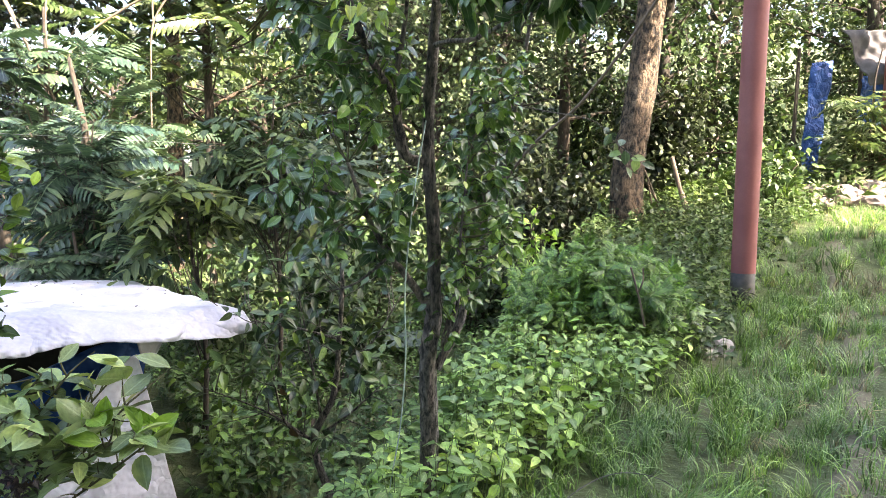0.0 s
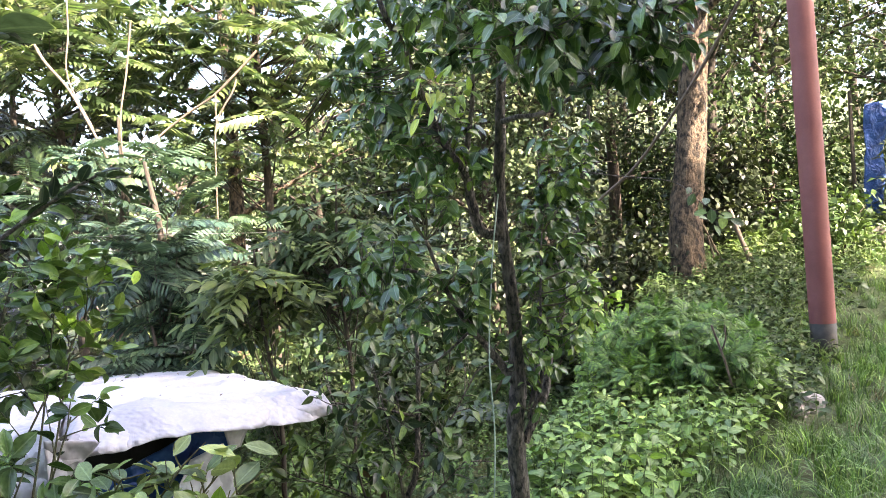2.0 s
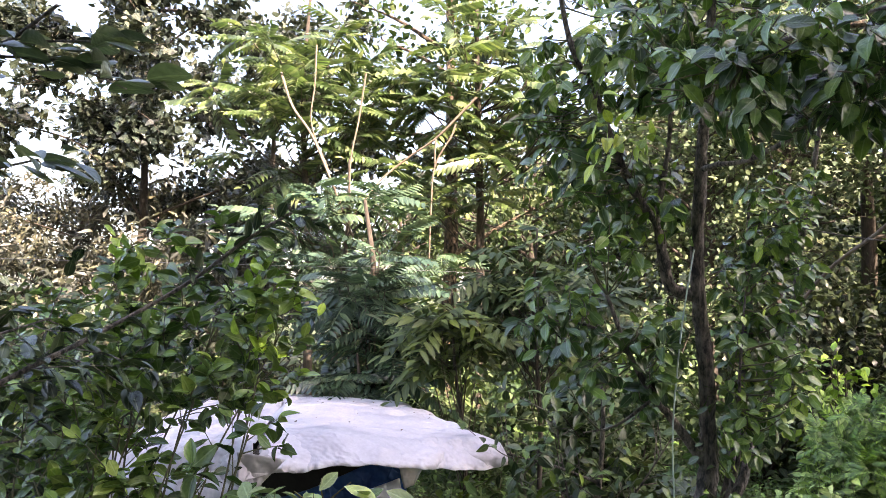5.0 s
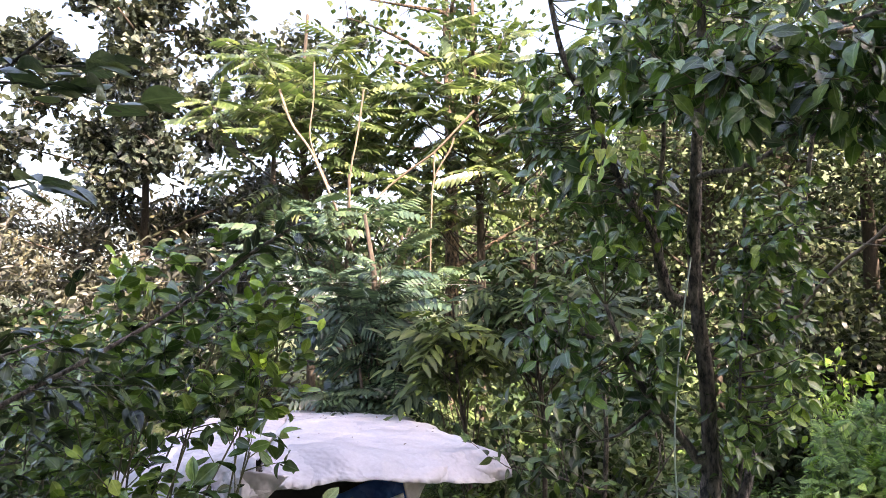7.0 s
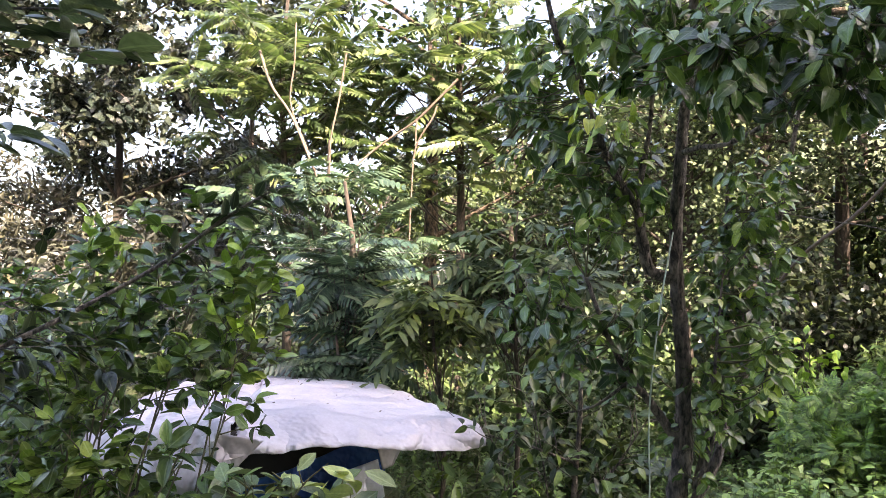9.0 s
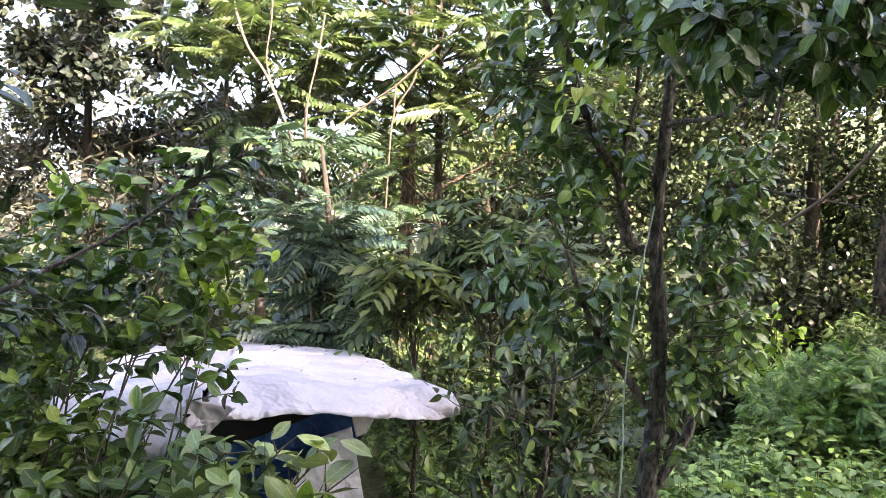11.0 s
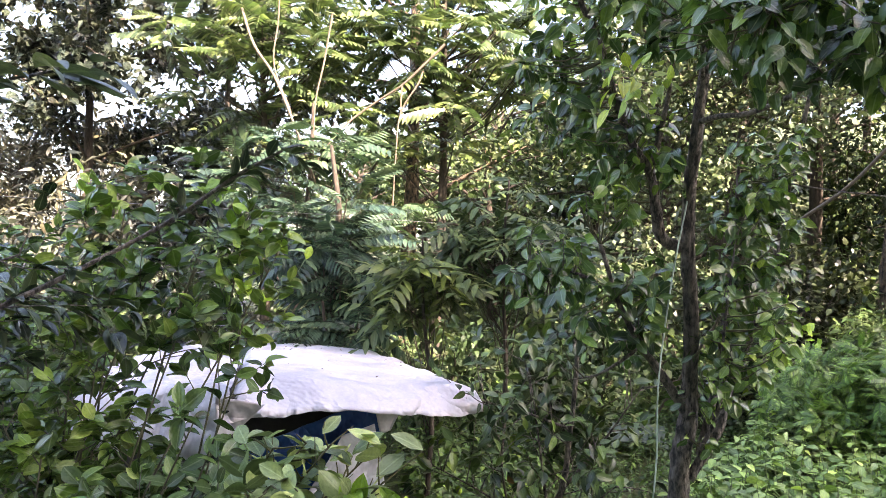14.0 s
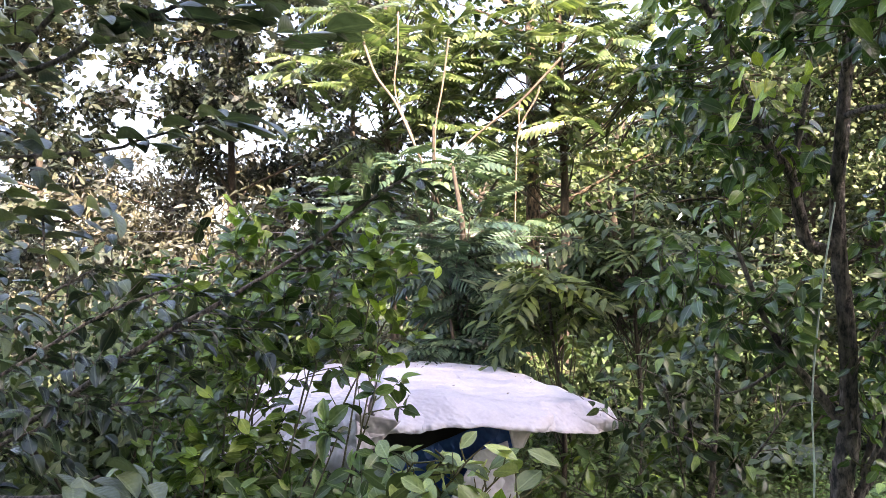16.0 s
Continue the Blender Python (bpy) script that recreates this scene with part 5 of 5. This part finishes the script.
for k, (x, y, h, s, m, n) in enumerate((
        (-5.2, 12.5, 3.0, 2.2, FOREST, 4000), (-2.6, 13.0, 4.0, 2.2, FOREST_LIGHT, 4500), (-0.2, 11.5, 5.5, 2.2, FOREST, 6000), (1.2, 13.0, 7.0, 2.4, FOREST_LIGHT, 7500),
        (3.8, 11.5, 6.5, 2.4, FOREST_SHADE, 6500), (5.6, 13.0, 7.0, 2.6, FOREST, 6500), (8.0, 12.0, 7.0, 2.6, FOREST, 6500), (10.5, 14.0, 7.0, 2.8, FOREST, 5000),
        (0.4, 16.5, 6.8, 3.0, FOREST, 6000), (4.0, 16.5, 9.0, 3.0, FOREST, 6000), (-4.0, 17.0, 3.2, 3.0, FOREST, 6000), (-8.0, 17.5, 3.0, 3.0, FOREST, 5000), (8.0, 17.0, 9.0, 3.0, FOREST, 6000), (2.2, 10.6, 6.0, 2.0, FOREST_LIGHT, 12000), (4.6, 10.6, 6.5, 2.0, FOREST_LIGHT, 13000), (6.8, 10.4, 6.5, 1.9, FOREST, 12000), (9.0, 10.2, 6.5, 2.2, FOREST_LIGHT, 11000), (3.4, 9.6, 4.5, 1.4, FOREST, 7000), (0.3, 10.0, 4.5, 1.6, FOREST_LIGHT, 8000), (1.1, 9.9, 5.0, 0.9, FOREST_LIGHT, 6000), (1.5, 20.0, 11.0, 4.0, FOREST_SHADE, 7000), (6.0, 21.0, 12.0, 4.0, FOREST_SHADE, 7000), (11.0, 19.0, 11.0, 4.0, FOREST_SHADE, 7000), (-3.0, 21.0, 4.0, 4.0, FOREST_SHADE, 7000), (16.0, 20.0, 11.0, 4.0, FOREST_SHADE, 6000), (-6.0, 20.0, 3.5, 3.2, FOREST_SHADE, 7000), (-1.0, 18.5, 4.2, 3.2, FOREST_SHADE, 7000), (-3.2, 15.0, 3.4, 2.4, FOREST, 7000))):
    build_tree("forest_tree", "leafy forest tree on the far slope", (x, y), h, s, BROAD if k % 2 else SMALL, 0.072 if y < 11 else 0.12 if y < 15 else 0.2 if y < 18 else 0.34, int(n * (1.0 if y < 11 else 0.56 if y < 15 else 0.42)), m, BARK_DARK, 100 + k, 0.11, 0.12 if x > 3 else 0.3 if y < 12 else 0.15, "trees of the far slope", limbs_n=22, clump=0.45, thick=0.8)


# ---- undergrowth ----
def build_bushes():
    rng = np.random.default_rng(61)
    # the darkest bushes paint the shade of the hollow by the big trunk
    # the narrow CITRUS_YOUNG bush is a creeper with sunlight painted into its colour
    for k, (x, y, r, h, n, m) in enumerate(((-0.6, 6.3, 0.7, 0.9, 1600, FOREST), (-1.9, 6.6, 0.8, 1.2, 2000, FOREST), (0.6, 7.5, 0.8, 0.9, 1800, FOREST), (-0.4, 8.6, 1.0, 1.5, 2600, FOREST), (1.1, 9.3, 0.8, 1.1, 2000, FOREST_SHADE), (3.6, 9.6, 0.9, 1.4, 2200, FOREST_SHADE), (5.0, 10.4, 0.9, 1.6, 2400, FOREST), (-4.3, 8.6, 1.0, 1.7, 2600, FOREST), (-5.6, 7.6, 1.0, 1.5, 2600, FOREST), (-7.4, 7.4, 1.2, 1.8, 2600, OLIVE), (-3.6, 3.0, 0.8, 1.5, 2400, FOREST), (-4.6, 4.4, 1.0, 1.6, 2600, FOREST), (-5.6, 5.6, 1.0, 1.5, 2400, FOREST), (-3.2, 1.6, 0.7, 1.1, 2200, FOREST_SHADE), (-8.5, 5.5, 1.5, 1.6, 3000, OLIVE), (-11.5, 7.5, 1.5, 1.5, 3000, OLIVE), (-5.5, 3.0, 1.2, 1.3, 2600, FOREST), (1.2, 8.6, 0.5, 0.8, 1200, PINNATE_SUN), (7.0, 10.6, 0.9, 1.6, 2400, FOREST), (4.2, 8.2, 0.5, 0.7, 1000, WEED_FAR), (6.3, 9.0, 0.6, 1.2, 1300, FOREST_LIGHT), (2.2, 9.4, 0.7, 1.0, 1600, FOREST_SHADE), (1.2, 7.0, 0.12, 1.15, 380, CITRUS_YOUNG), (1.5, 8.3, 0.6, 1.7, 2400, FOREST_SHADE), (2.0, 9.0, 0.7, 1.9, 2600, FOREST_SHADE), (3.1, 9.0, 0.6, 1.7, 2200, FOREST_SHADE), (1.7, 11.2, 1.0, 1.2, 2400, FOREST_SHADE), (2.9, 11.6, 1.1, 1.6, 2400, FOREST))):
        z = ground_z(x, y)
        bush = thing("wild_bush", "wild leafy bush of the undergrowth", "bush", "wild bushes", at=(x, y, z))
        lines = [flowing([(x, y, z - 0.05), (x + r * 0.3 * math.cos(a), y + r * 0.3 * math.sin(a), z + h * 0.5), (x + r * rng.uniform(0.4, 1) * math.cos(a), y + r * rng.uniform(0.4, 1) * math.sin(a), z + h * rng.uniform(0.5, 1.1))], 4) for a in rng.uniform(0, 6.28, 14)]
        part("brushwood", make_mesh("brushwood", *joined(*[tube(l, 0.014, 0.004, 4) for l in lines])), BARK_DARK, bush, kind="stuff")
        tw = twigs_from(rng, lines, 0.1, 0.3, 0.2, 0.2)
        pick = rng.integers(len(tw), size=n)
        a = np.array([t[0] for t in tw])[pick]
        b = np.array([t[-1] for t in tw])[pick]
        pos = a + (b - a) * rng.uniform(0.1, 1.1, (n, 1)) + rng.normal(0, 0.08, (n, 3))
        pos[:, 2] = np.maximum(pos[:, 2], z + 0.02)
        part("crown", make_mesh("crown", *scattered(BROAD, pos, turned(rng, rng.normal(0, 0.7, (n, 3)) + (0, -0.2, -0.1), UP, 0.5), rng.uniform(0.05, 0.12, n))), m, bush, kind="stuff")


build_bushes()


def build_feather_bush():
    rng = np.random.default_rng(51)
    x, y = 1.16, 4.6
    z = ground_z(x, y)
    bush = thing("feathery_bush", "rounded bush of fine feathery green leaves", "bush", at=(x, y, z))
    lines = []
    for a in rng.uniform(0, 6.28, 170):
        r, e = rng.uniform(0.1, 0.6), rng.uniform(0.38, 0.68)
        e *= math.sqrt(max(0.1, 1 - (r / 0.75) ** 2))
        lines.append(flowing([(x, y, z - 0.05), (x + r * 0.4 * math.cos(a), y + r * 0.35 * math.sin(a), z + e * 0.6), (x + r * math.cos(a), y + r * 0.85 * math.sin(a), z + e)], 5))
    part("brushwood", make_mesh("brushwood", *joined(*[tube(l, 0.004, 0.0015, 4) for l in lines])), STEM, bush, kind="stuff")
    pos, way = leaves_on(rng, lines, 0.034, 0.35, 0.8, 0.05, 4)
    fr = frond_shape(8, 0.34, 0.26, 0.3, 1, 1.0)
    part("crown", make_mesh("crown", *scattered(fr, pos, turned(rng, way, UP + np.array((0, -0.3, 0)), 0.35), rng.uniform(0.07, 0.125, len(pos)))), FEATHER, bush, kind="stuff")


build_feather_bush()


def weed_field(name, label, seed, plants, where, height, leaf_len, material, pairs=4, shape=None):
    """Upright weeds with pairs of leaves, too many to count."""
    rng = np.random.default_rng(seed)
    pos, way, stems, size = [], [], [], []
    made = 0
    while made < plants:
        x, y = where(rng)
        if x is None:
            continue
        made += 1
        z = ground_z(x, y)
        h = height * rng.uniform(0.45, 1.15)
        lean = rng.normal(0, 0.16, 2)
        top = np.array((x + lean[0] * h, y + lean[1] * h, z + h))
        stems.append(tube([(x, y, z - 0.02), ((x + top[0]) / 2, (y + top[1]) / 2, z + h * 0.55), top], 0.0028, 0.0014, 3))
        a = rng.uniform(0, 6.28)
        for j in range(pairs):
            u = 0.3 + 0.7 * (j + 1) / pairs
            p = np.array((x, y, z)) * (1 - u) + top * u
            for s in (0, math.pi):
                pos.append(p)
                way.append((math.cos(a + s + rng.normal(0, 0.3)), math.sin(a + s + rng.normal(0, 0.3)), rng.uniform(-0.5, 0.35)))
                size.append(leaf_len * rng.uniform(0.4, 1.3) * (1.1 - 0.35 * u))
            a += math.pi / 2
    pos, way = np.array(pos), np.array(way)
    sh = shape or leaf_shape(0.52, 5, 0.14, 0.3, 0.38)
    root = thing(name, label, "weeds", kind="stuff")
    part("leaves", make_mesh("leaves", *scattered(sh, pos, turned(rng, way, UP, 0.4), np.array(size))), material, root, kind="stuff")
    part("stems", make_mesh("stems", *joined(*stems)), STEM, root, kind="stuff")


HERB = leaf_shape(0.52, 3, 0.14, 0.3, 0.38)


def weeds_end(y):
    """Where the weeds give way to grass."""
    return 0.42 + 0.8 * (min(y, 4.6) - 2.9) + 0.2 * max(0.0, y - 4.6)


def bank(rng):
    y = rng.uniform(1.4, 5.2)
    edge = -0.5 + 0.35 * max(0, y - 2.7)
    x = rng.uniform(edge + 0.05, 2.2)
    if x > weeds_end(y) + rng.normal(0, 0.1) or math.hypot(x + 0.05, y - 0.2) < 1.3:
        return None, None
    return x, y


def beyond_pole(rng):
    x, y = rng.uniform(1.6, 5.6), rng.uniform(5.2, 8.6)
    if x - 1.6 > 0.9 * (y - 4.6) + rng.normal(0, 0.2):
        return None, None
    return x, y


def low_ground(rng):
    x, y = rng.uniform(-2.6, 1.8), rng.uniform(2.6, 8.5)
    if x > -0.25 + 0.45 * max(0, y - 2.7) or (x < -1.22 - 0.6 * max(0.0, y - 4.2) and y < 5.9):
        return None, None
    return x, y


weed_field("bank_weeds", "bright green broad-leaved weeds over the bank", 71, 1250, bank, 0.3, 0.072, WEED, 4, leaf_shape(0.56, 5, 0.14, 0.24, 0.4, 0.9))


def far_bank(rng):
    y = rng.uniform(4.2, 9.5)
    edge = -0.42 + 0.42 * (y - 2.7)
    return edge + rng.uniform(-0.5, 1.7), y


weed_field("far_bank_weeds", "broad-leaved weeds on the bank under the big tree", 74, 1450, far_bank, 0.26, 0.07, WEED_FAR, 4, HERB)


def forest_floor(rng):
    return rng.uniform(-7, 8), rng.uniform(8.0, 15.0)


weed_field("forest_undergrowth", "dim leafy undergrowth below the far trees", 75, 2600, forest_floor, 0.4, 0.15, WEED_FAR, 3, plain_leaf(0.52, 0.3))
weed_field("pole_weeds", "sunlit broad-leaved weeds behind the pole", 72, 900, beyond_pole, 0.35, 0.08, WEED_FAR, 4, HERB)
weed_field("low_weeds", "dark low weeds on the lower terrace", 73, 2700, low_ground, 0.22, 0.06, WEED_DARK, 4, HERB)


def beside_shed(rng):
    y = rng.uniform(3.7, 5.6)
    return rng.uniform(-1.22 - 0.55 * max(0, y - 4.2), -0.75), y


weed_field("tall_weeds", "tall leafy weeds between the shed and the shrub", 76, 130, beside_shed, 0.5, 0.085, WEED_TALL, 6)


def grass_field(name, label, seed, blades, where, length, material, bend=0.7):
    """Grass in tufts: the blades of a tuft fan out from its foot and bend over together."""
    rng = np.random.default_rng(seed)
    pos, way, size = [], [], []
    while len(pos) < blades:
        x, y = where(rng)
        if x is None:
            continue
        tall = length * (0.75 + 0.9 * max(0.0, 0.35 + noise.noise((x * 2.3, y * 2.3, seed)))) * rng.uniform(0.7, 1.2)
        lean = (0.6 * noise.noise((x * 1.7, y * 1.7, 5.0)) + rng.normal(0, 0.45), 0.6 * noise.noise((x * 1.7, y * 1.7, 9.0)) + rng.normal(0, 0.45))
        for q in range(int(rng.integers(10, 26))):
            a, r = rng.uniform(0, 6.28), rng.uniform(0, 1) ** 0.6
            u, v = x + 0.03 * r * math.cos(a), y + 0.03 * r * math.sin(a)
            pos.append((u, v, ground_z(u, v) - 0.01))
            way.append((lean[0] + 0.75 * r * math.cos(a), lean[1] + 0.75 * r * math.sin(a), 1.0))
            size.append(tall * rng.uniform(0.5, 1.15))
    pos, way, size = np.array(pos), np.array(way), np.array(size)
    out = way * (1, 1, 0) + rng.normal(0, 0.15, way.shape) * (1, 1, 0)
    root = thing(name, label, "grass", kind="stuff")
    third = np.arange(len(pos)) % 3
    blade = [scattered(blade_shape(w, b, 4), pos[third == k], turned(rng, way[third == k], out[third == k], 0.12), size[third == k]) for k, (w, b) in enumerate(((0.036, bend), (0.048, bend * 1.3), (0.03, bend * 0.7)))]
    part("blades", make_mesh("blades", *joined(*blade)), material, root, kind="stuff")


def path_x(y):
    """The middle of the trodden strip."""
    return 0.6 * y + 0.08 + 0.06 * math.sin(y * 1.7)


def lawn(rng):
    y = 1.2 + 7.3 * rng.uniform(0, 1) ** 1.5
    x = rng.uniform(0.2, 6.5)
    if x < weeds_end(y) - 0.25 + rng.normal(0, 0.18) + 0.4 * max(0, y - 5.5) or x > 1.2 + y:
        return None, None
    if abs(x - path_x(y)) < 0.3 and rng.uniform(0, 1) < 0.25:
        return None, None
    return x, y


def trodden(rng):
    x, y = lawn(rng)
    if x is None or x < 0.56 * y - 0.2 + rng.normal(0, 0.2):
        return None, None
    return x, y


grass_field("grass", "long soft green grass bent over beside the weeds", 81, 64000, lawn, 0.15, GRASS, 1.3)
grass_field("dry_grass", "thin dry straw on the trodden strip of grass", 82, 7500, trodden, 0.12, STRAW, 1.4)


def build_path():
    v, f = [], []
    for j in range(90):
        y = 1.0 + j * 0.085
        for i in range(9):
            u = i / 4 - 1
            x = path_x(y) + u * (0.13 + 0.2 * noise.noise((y * 1.6, u, 4.0)))
            v.append((x, y, ground_z(x, y) + 0.012 * (1 - u * u) + 0.012 * noise.noise((x * 9, y * 9, 1.0)) - (0.02 if abs(u) == 1 else 0)))
    for j in range(89):
        for i in range(8):
            a = j * 9 + i
            f += [(a, a + 1, a + 10), (a, a + 10, a + 9)]
    tagged(part("path", make_mesh("path", v, f), PATH_SOIL), "trodden strip of bare soil through the grass", "path", kind="structure")


build_path()


# ---- small things ----
def build_stick():
    ob = part("leaning_stick", make_mesh("leaning_stick", *tube(flowing([(0.1, 6.6, 0.2), (0.68, 5.3, 1.59), (1.01, 4.6, 2.02), (1.25, 4.0, 2.49), (1.5, 3.4, 3.1)]), 0.0115, 0.009, 8)), BARK_PALE)
    tagged(ob, "long thin bare stick leaning across the trees", "stick")


build_stick()


def build_line(name, label, category, pts, r, material):
    tagged(part(name, make_mesh(name, *tube(flowing(pts, 8), r, r, 6)), material), label, category)


build_line("green_cord", "thin green cord hanging from the pear tree", "cord", [(-0.01, 2.64, 1.74), (-0.05, 2.6, 1.5), (-0.08, 2.6, 1.2), (-0.08, 2.6, 0.95), (-0.1, 2.62, 0.7), (-0.14, 2.62, 0.45), (-0.13, 2.6, 0.3)], 0.0026, CORD_GREEN)
build_line("wire", "thin grey wire stretched over the bushes", "wire", [(-6.0, 1.2, 1.81), (-3.41, 3.0, 1.78), (-2.5, 5.0, 1.82), (-1.9, 6.4, 1.83)], 0.002, WIRE)


def build_twig_cluster():
    """A leafy sprig that hangs from a thin twig of the pear tree."""
    rng = np.random.default_rng(91)
    sprig = thing("hanging_sprig", "small sprig of pale green leaves on a thin bare twig", "sprig", at=(0.42, 2.0, 1.65))
    part("twig", make_mesh("twig", *tube(flowing([(0.3, 2.92, 1.83), (0.36, 2.5, 1.76), (0.4, 2.1, 1.7), (0.43, 2.0, 1.64), (0.47, 1.96, 1.6)]), 0.0022, 0.001, 6)), BARK, sprig)
    p = np.array([(0.43, 2.0, 1.64), (0.42, 2.0, 1.66), (0.45, 1.98, 1.62), (0.44, 1.98, 1.61), (0.47, 1.96, 1.6), (0.41, 2.02, 1.66), (0.46, 1.97, 1.6), (0.44, 1.99, 1.63), (0.48, 1.95, 1.59), (0.45, 1.97, 1.58), (0.42, 1.98, 1.6), (0.47, 1.98, 1.57)])
    d = rng.normal(0, 0.6, p.shape) + (0.1, -0.1, -0.4)
    leaf_parts(rng, sprig, [leaf_shape(0.6, 5, 0.15, 0.15, 0.5, 0.8)], p, turned(rng, d, UP + np.array((0, -0.8, 0)), 0.3), rng.uniform(0.026, 0.038, len(p)), CITRUS_PALE)


build_twig_cluster()


SACKING = worn_mat("grey_ragged_sheet", (0.07, 0.067, 0.068), (0.15, 0.14, 0.145), 0.8, 6.0)


def build_blue_sheet():
    hut = thing("blue_tarpaulin_shelter", "torn blue tarpaulin hung under a grey ragged sheet", "shelter", at=(5.9, 9.5, 1.3))
    cloth("blue_sheet", ((5.42, 9.55, 3.1), (5.78, 9.6, 3.15), (5.6, 9.6, 1.5), (5.34, 9.55, 1.35)), 24, 40, 0.05, 12.0, TARP_BLUE, hut)
    cloth("blue_sheet", ((6.2, 9.6, 2.95), (6.9, 9.6, 2.95), (6.9, 9.6, 2.3), (6.15, 9.6, 2.2)), 24, 24, 0.09, 13.0, TARP_BLUE, hut)
    cloth("grey_sheet", ((5.7, 9.3, 3.5), (7.2, 9.3, 3.45), (7.2, 9.1, 2.85), (6.0, 9.15, 2.75)), 60, 30, 0.12, 14.0, SACKING, hut)
    for x in (5.3, 6.2, 7.0):
        part("post", make_mesh("post", *tube([(x, 9.65, ground_z(x, 9.65) - 0.1), (x, 9.65, 2.0), (x, 9.62, 3.3)], 0.03, 0.025, 7)), BARK_DARK, hut)


build_blue_sheet()


def build_rock(name, label, x, y, size, seed, material, flat=0.6, group=""):
    bm = bmesh.new()
    bmesh.ops.create_icosphere(bm, subdivisions=3, radius=1.0)
    for v in bm.verts:
        k = 1 + 0.35 * noise.noise(v.co * 1.3 + Vector((seed, 0, 0))) + 0.12 * noise.noise(v.co * 4 + Vector((seed, 3, 0)))
        v.co = Vector((v.co.x * size * k, v.co.y * size * k * 0.9, v.co.z * size * flat * k)) + Vector((x, y, ground_z(x, y) + size * flat * 0.45))
    tagged(part(name, bm, material), label, "rock", group)


for k, (x, y, r) in enumerate(((4.95, 8.4, 0.2), (5.3, 8.5, 0.28), (5.75, 8.6, 0.26), (6.1, 8.3, 0.3), (5.5, 8.2, 0.18), (5.15, 8.75, 0.26))):
    build_rock("rubble_stone", "pale pinkish stone in a rubble heap by the pole", x, y, r, 3.1 * k, STONE_PINK, 0.55, "rubble heap stones")
build_rock("white_stone", "small whitish stone half hidden in the grass", 1.96, 4.6, 0.085, 40, STONE, 0.9)
build_rock("white_stone", "small whitish stone half hidden in the grass", 1.84, 4.5, 0.06, 43, STONE, 0.9)

for k, (a, b_, r) in enumerate((((3.05, 8.3, 1.78), (3.28, 8.0, 0.75), 0.03), ((3.1, 8.35, 1.6), (3.36, 8.05, 0.75), 0.025), ((2.72, 8.3, 1.64), (3.0, 8.2, 0.8), 0.016), ((2.8, 8.3, 1.4), (3.2, 8.1, 0.8), 0.014), ((2.75, 8.25, 1.5), (2.85, 8.1, 0.8), 0.012))):
    m = tuple((p + q) / 2 + 0.02 * ((k % 3) - 1) for p, q in zip(a, b_))
    tagged(part("leaning_stake", make_mesh("leaning_stake", *tube(flowing([a, m, b_]), r * 0.8, r, 7)), DEADWOOD), "weathered pale stick leaning by the big tree", "stick", "leaning sticks")

g0, g1 = ground_z(-0.1, 7.1) + 0.13, ground_z(-0.1, 6.6) + 0.11
cloth("grey_sack", ((-0.36, 7.15, g0), (0.2, 7.1, g0), (0.22, 6.55, g1), (-0.34, 6.6, g1)), 26, 22, 0.05, 21.0, TARP_FOLIAGE, None, thick=0.01)
tagged(bpy.data.objects["grey_sack"], "crumpled grey-green sack lying over the low weeds", "sack")

build_line("black_cable", "thin black cable lying over the weeds", "cable", [(0.1, 2.0, 0.36), (0.25, 2.15, 0.5), (0.4, 2.35, 0.55), (0.6, 2.5, 0.57), (0.8, 2.62, 0.5), (1.0, 2.78, 0.34)], 0.0016, CABLE)
build_line("dead_twig", "short pale dead twig standing out of the bush", "twig", [(1.03, 3.42, 0.86), (1.0, 3.4, 0.97), (0.98, 3.4, 1.04), (0.95, 3.4, 1.14)], 0.005, BARK_PALE)
build_line("dead_twig", "short pale dead twig standing out of the bush", "twig", [(0.985, 3.4, 1.02), (1.0, 3.38, 1.08), (1.0, 3.38, 1.14)], 0.0035, BARK_PALE)
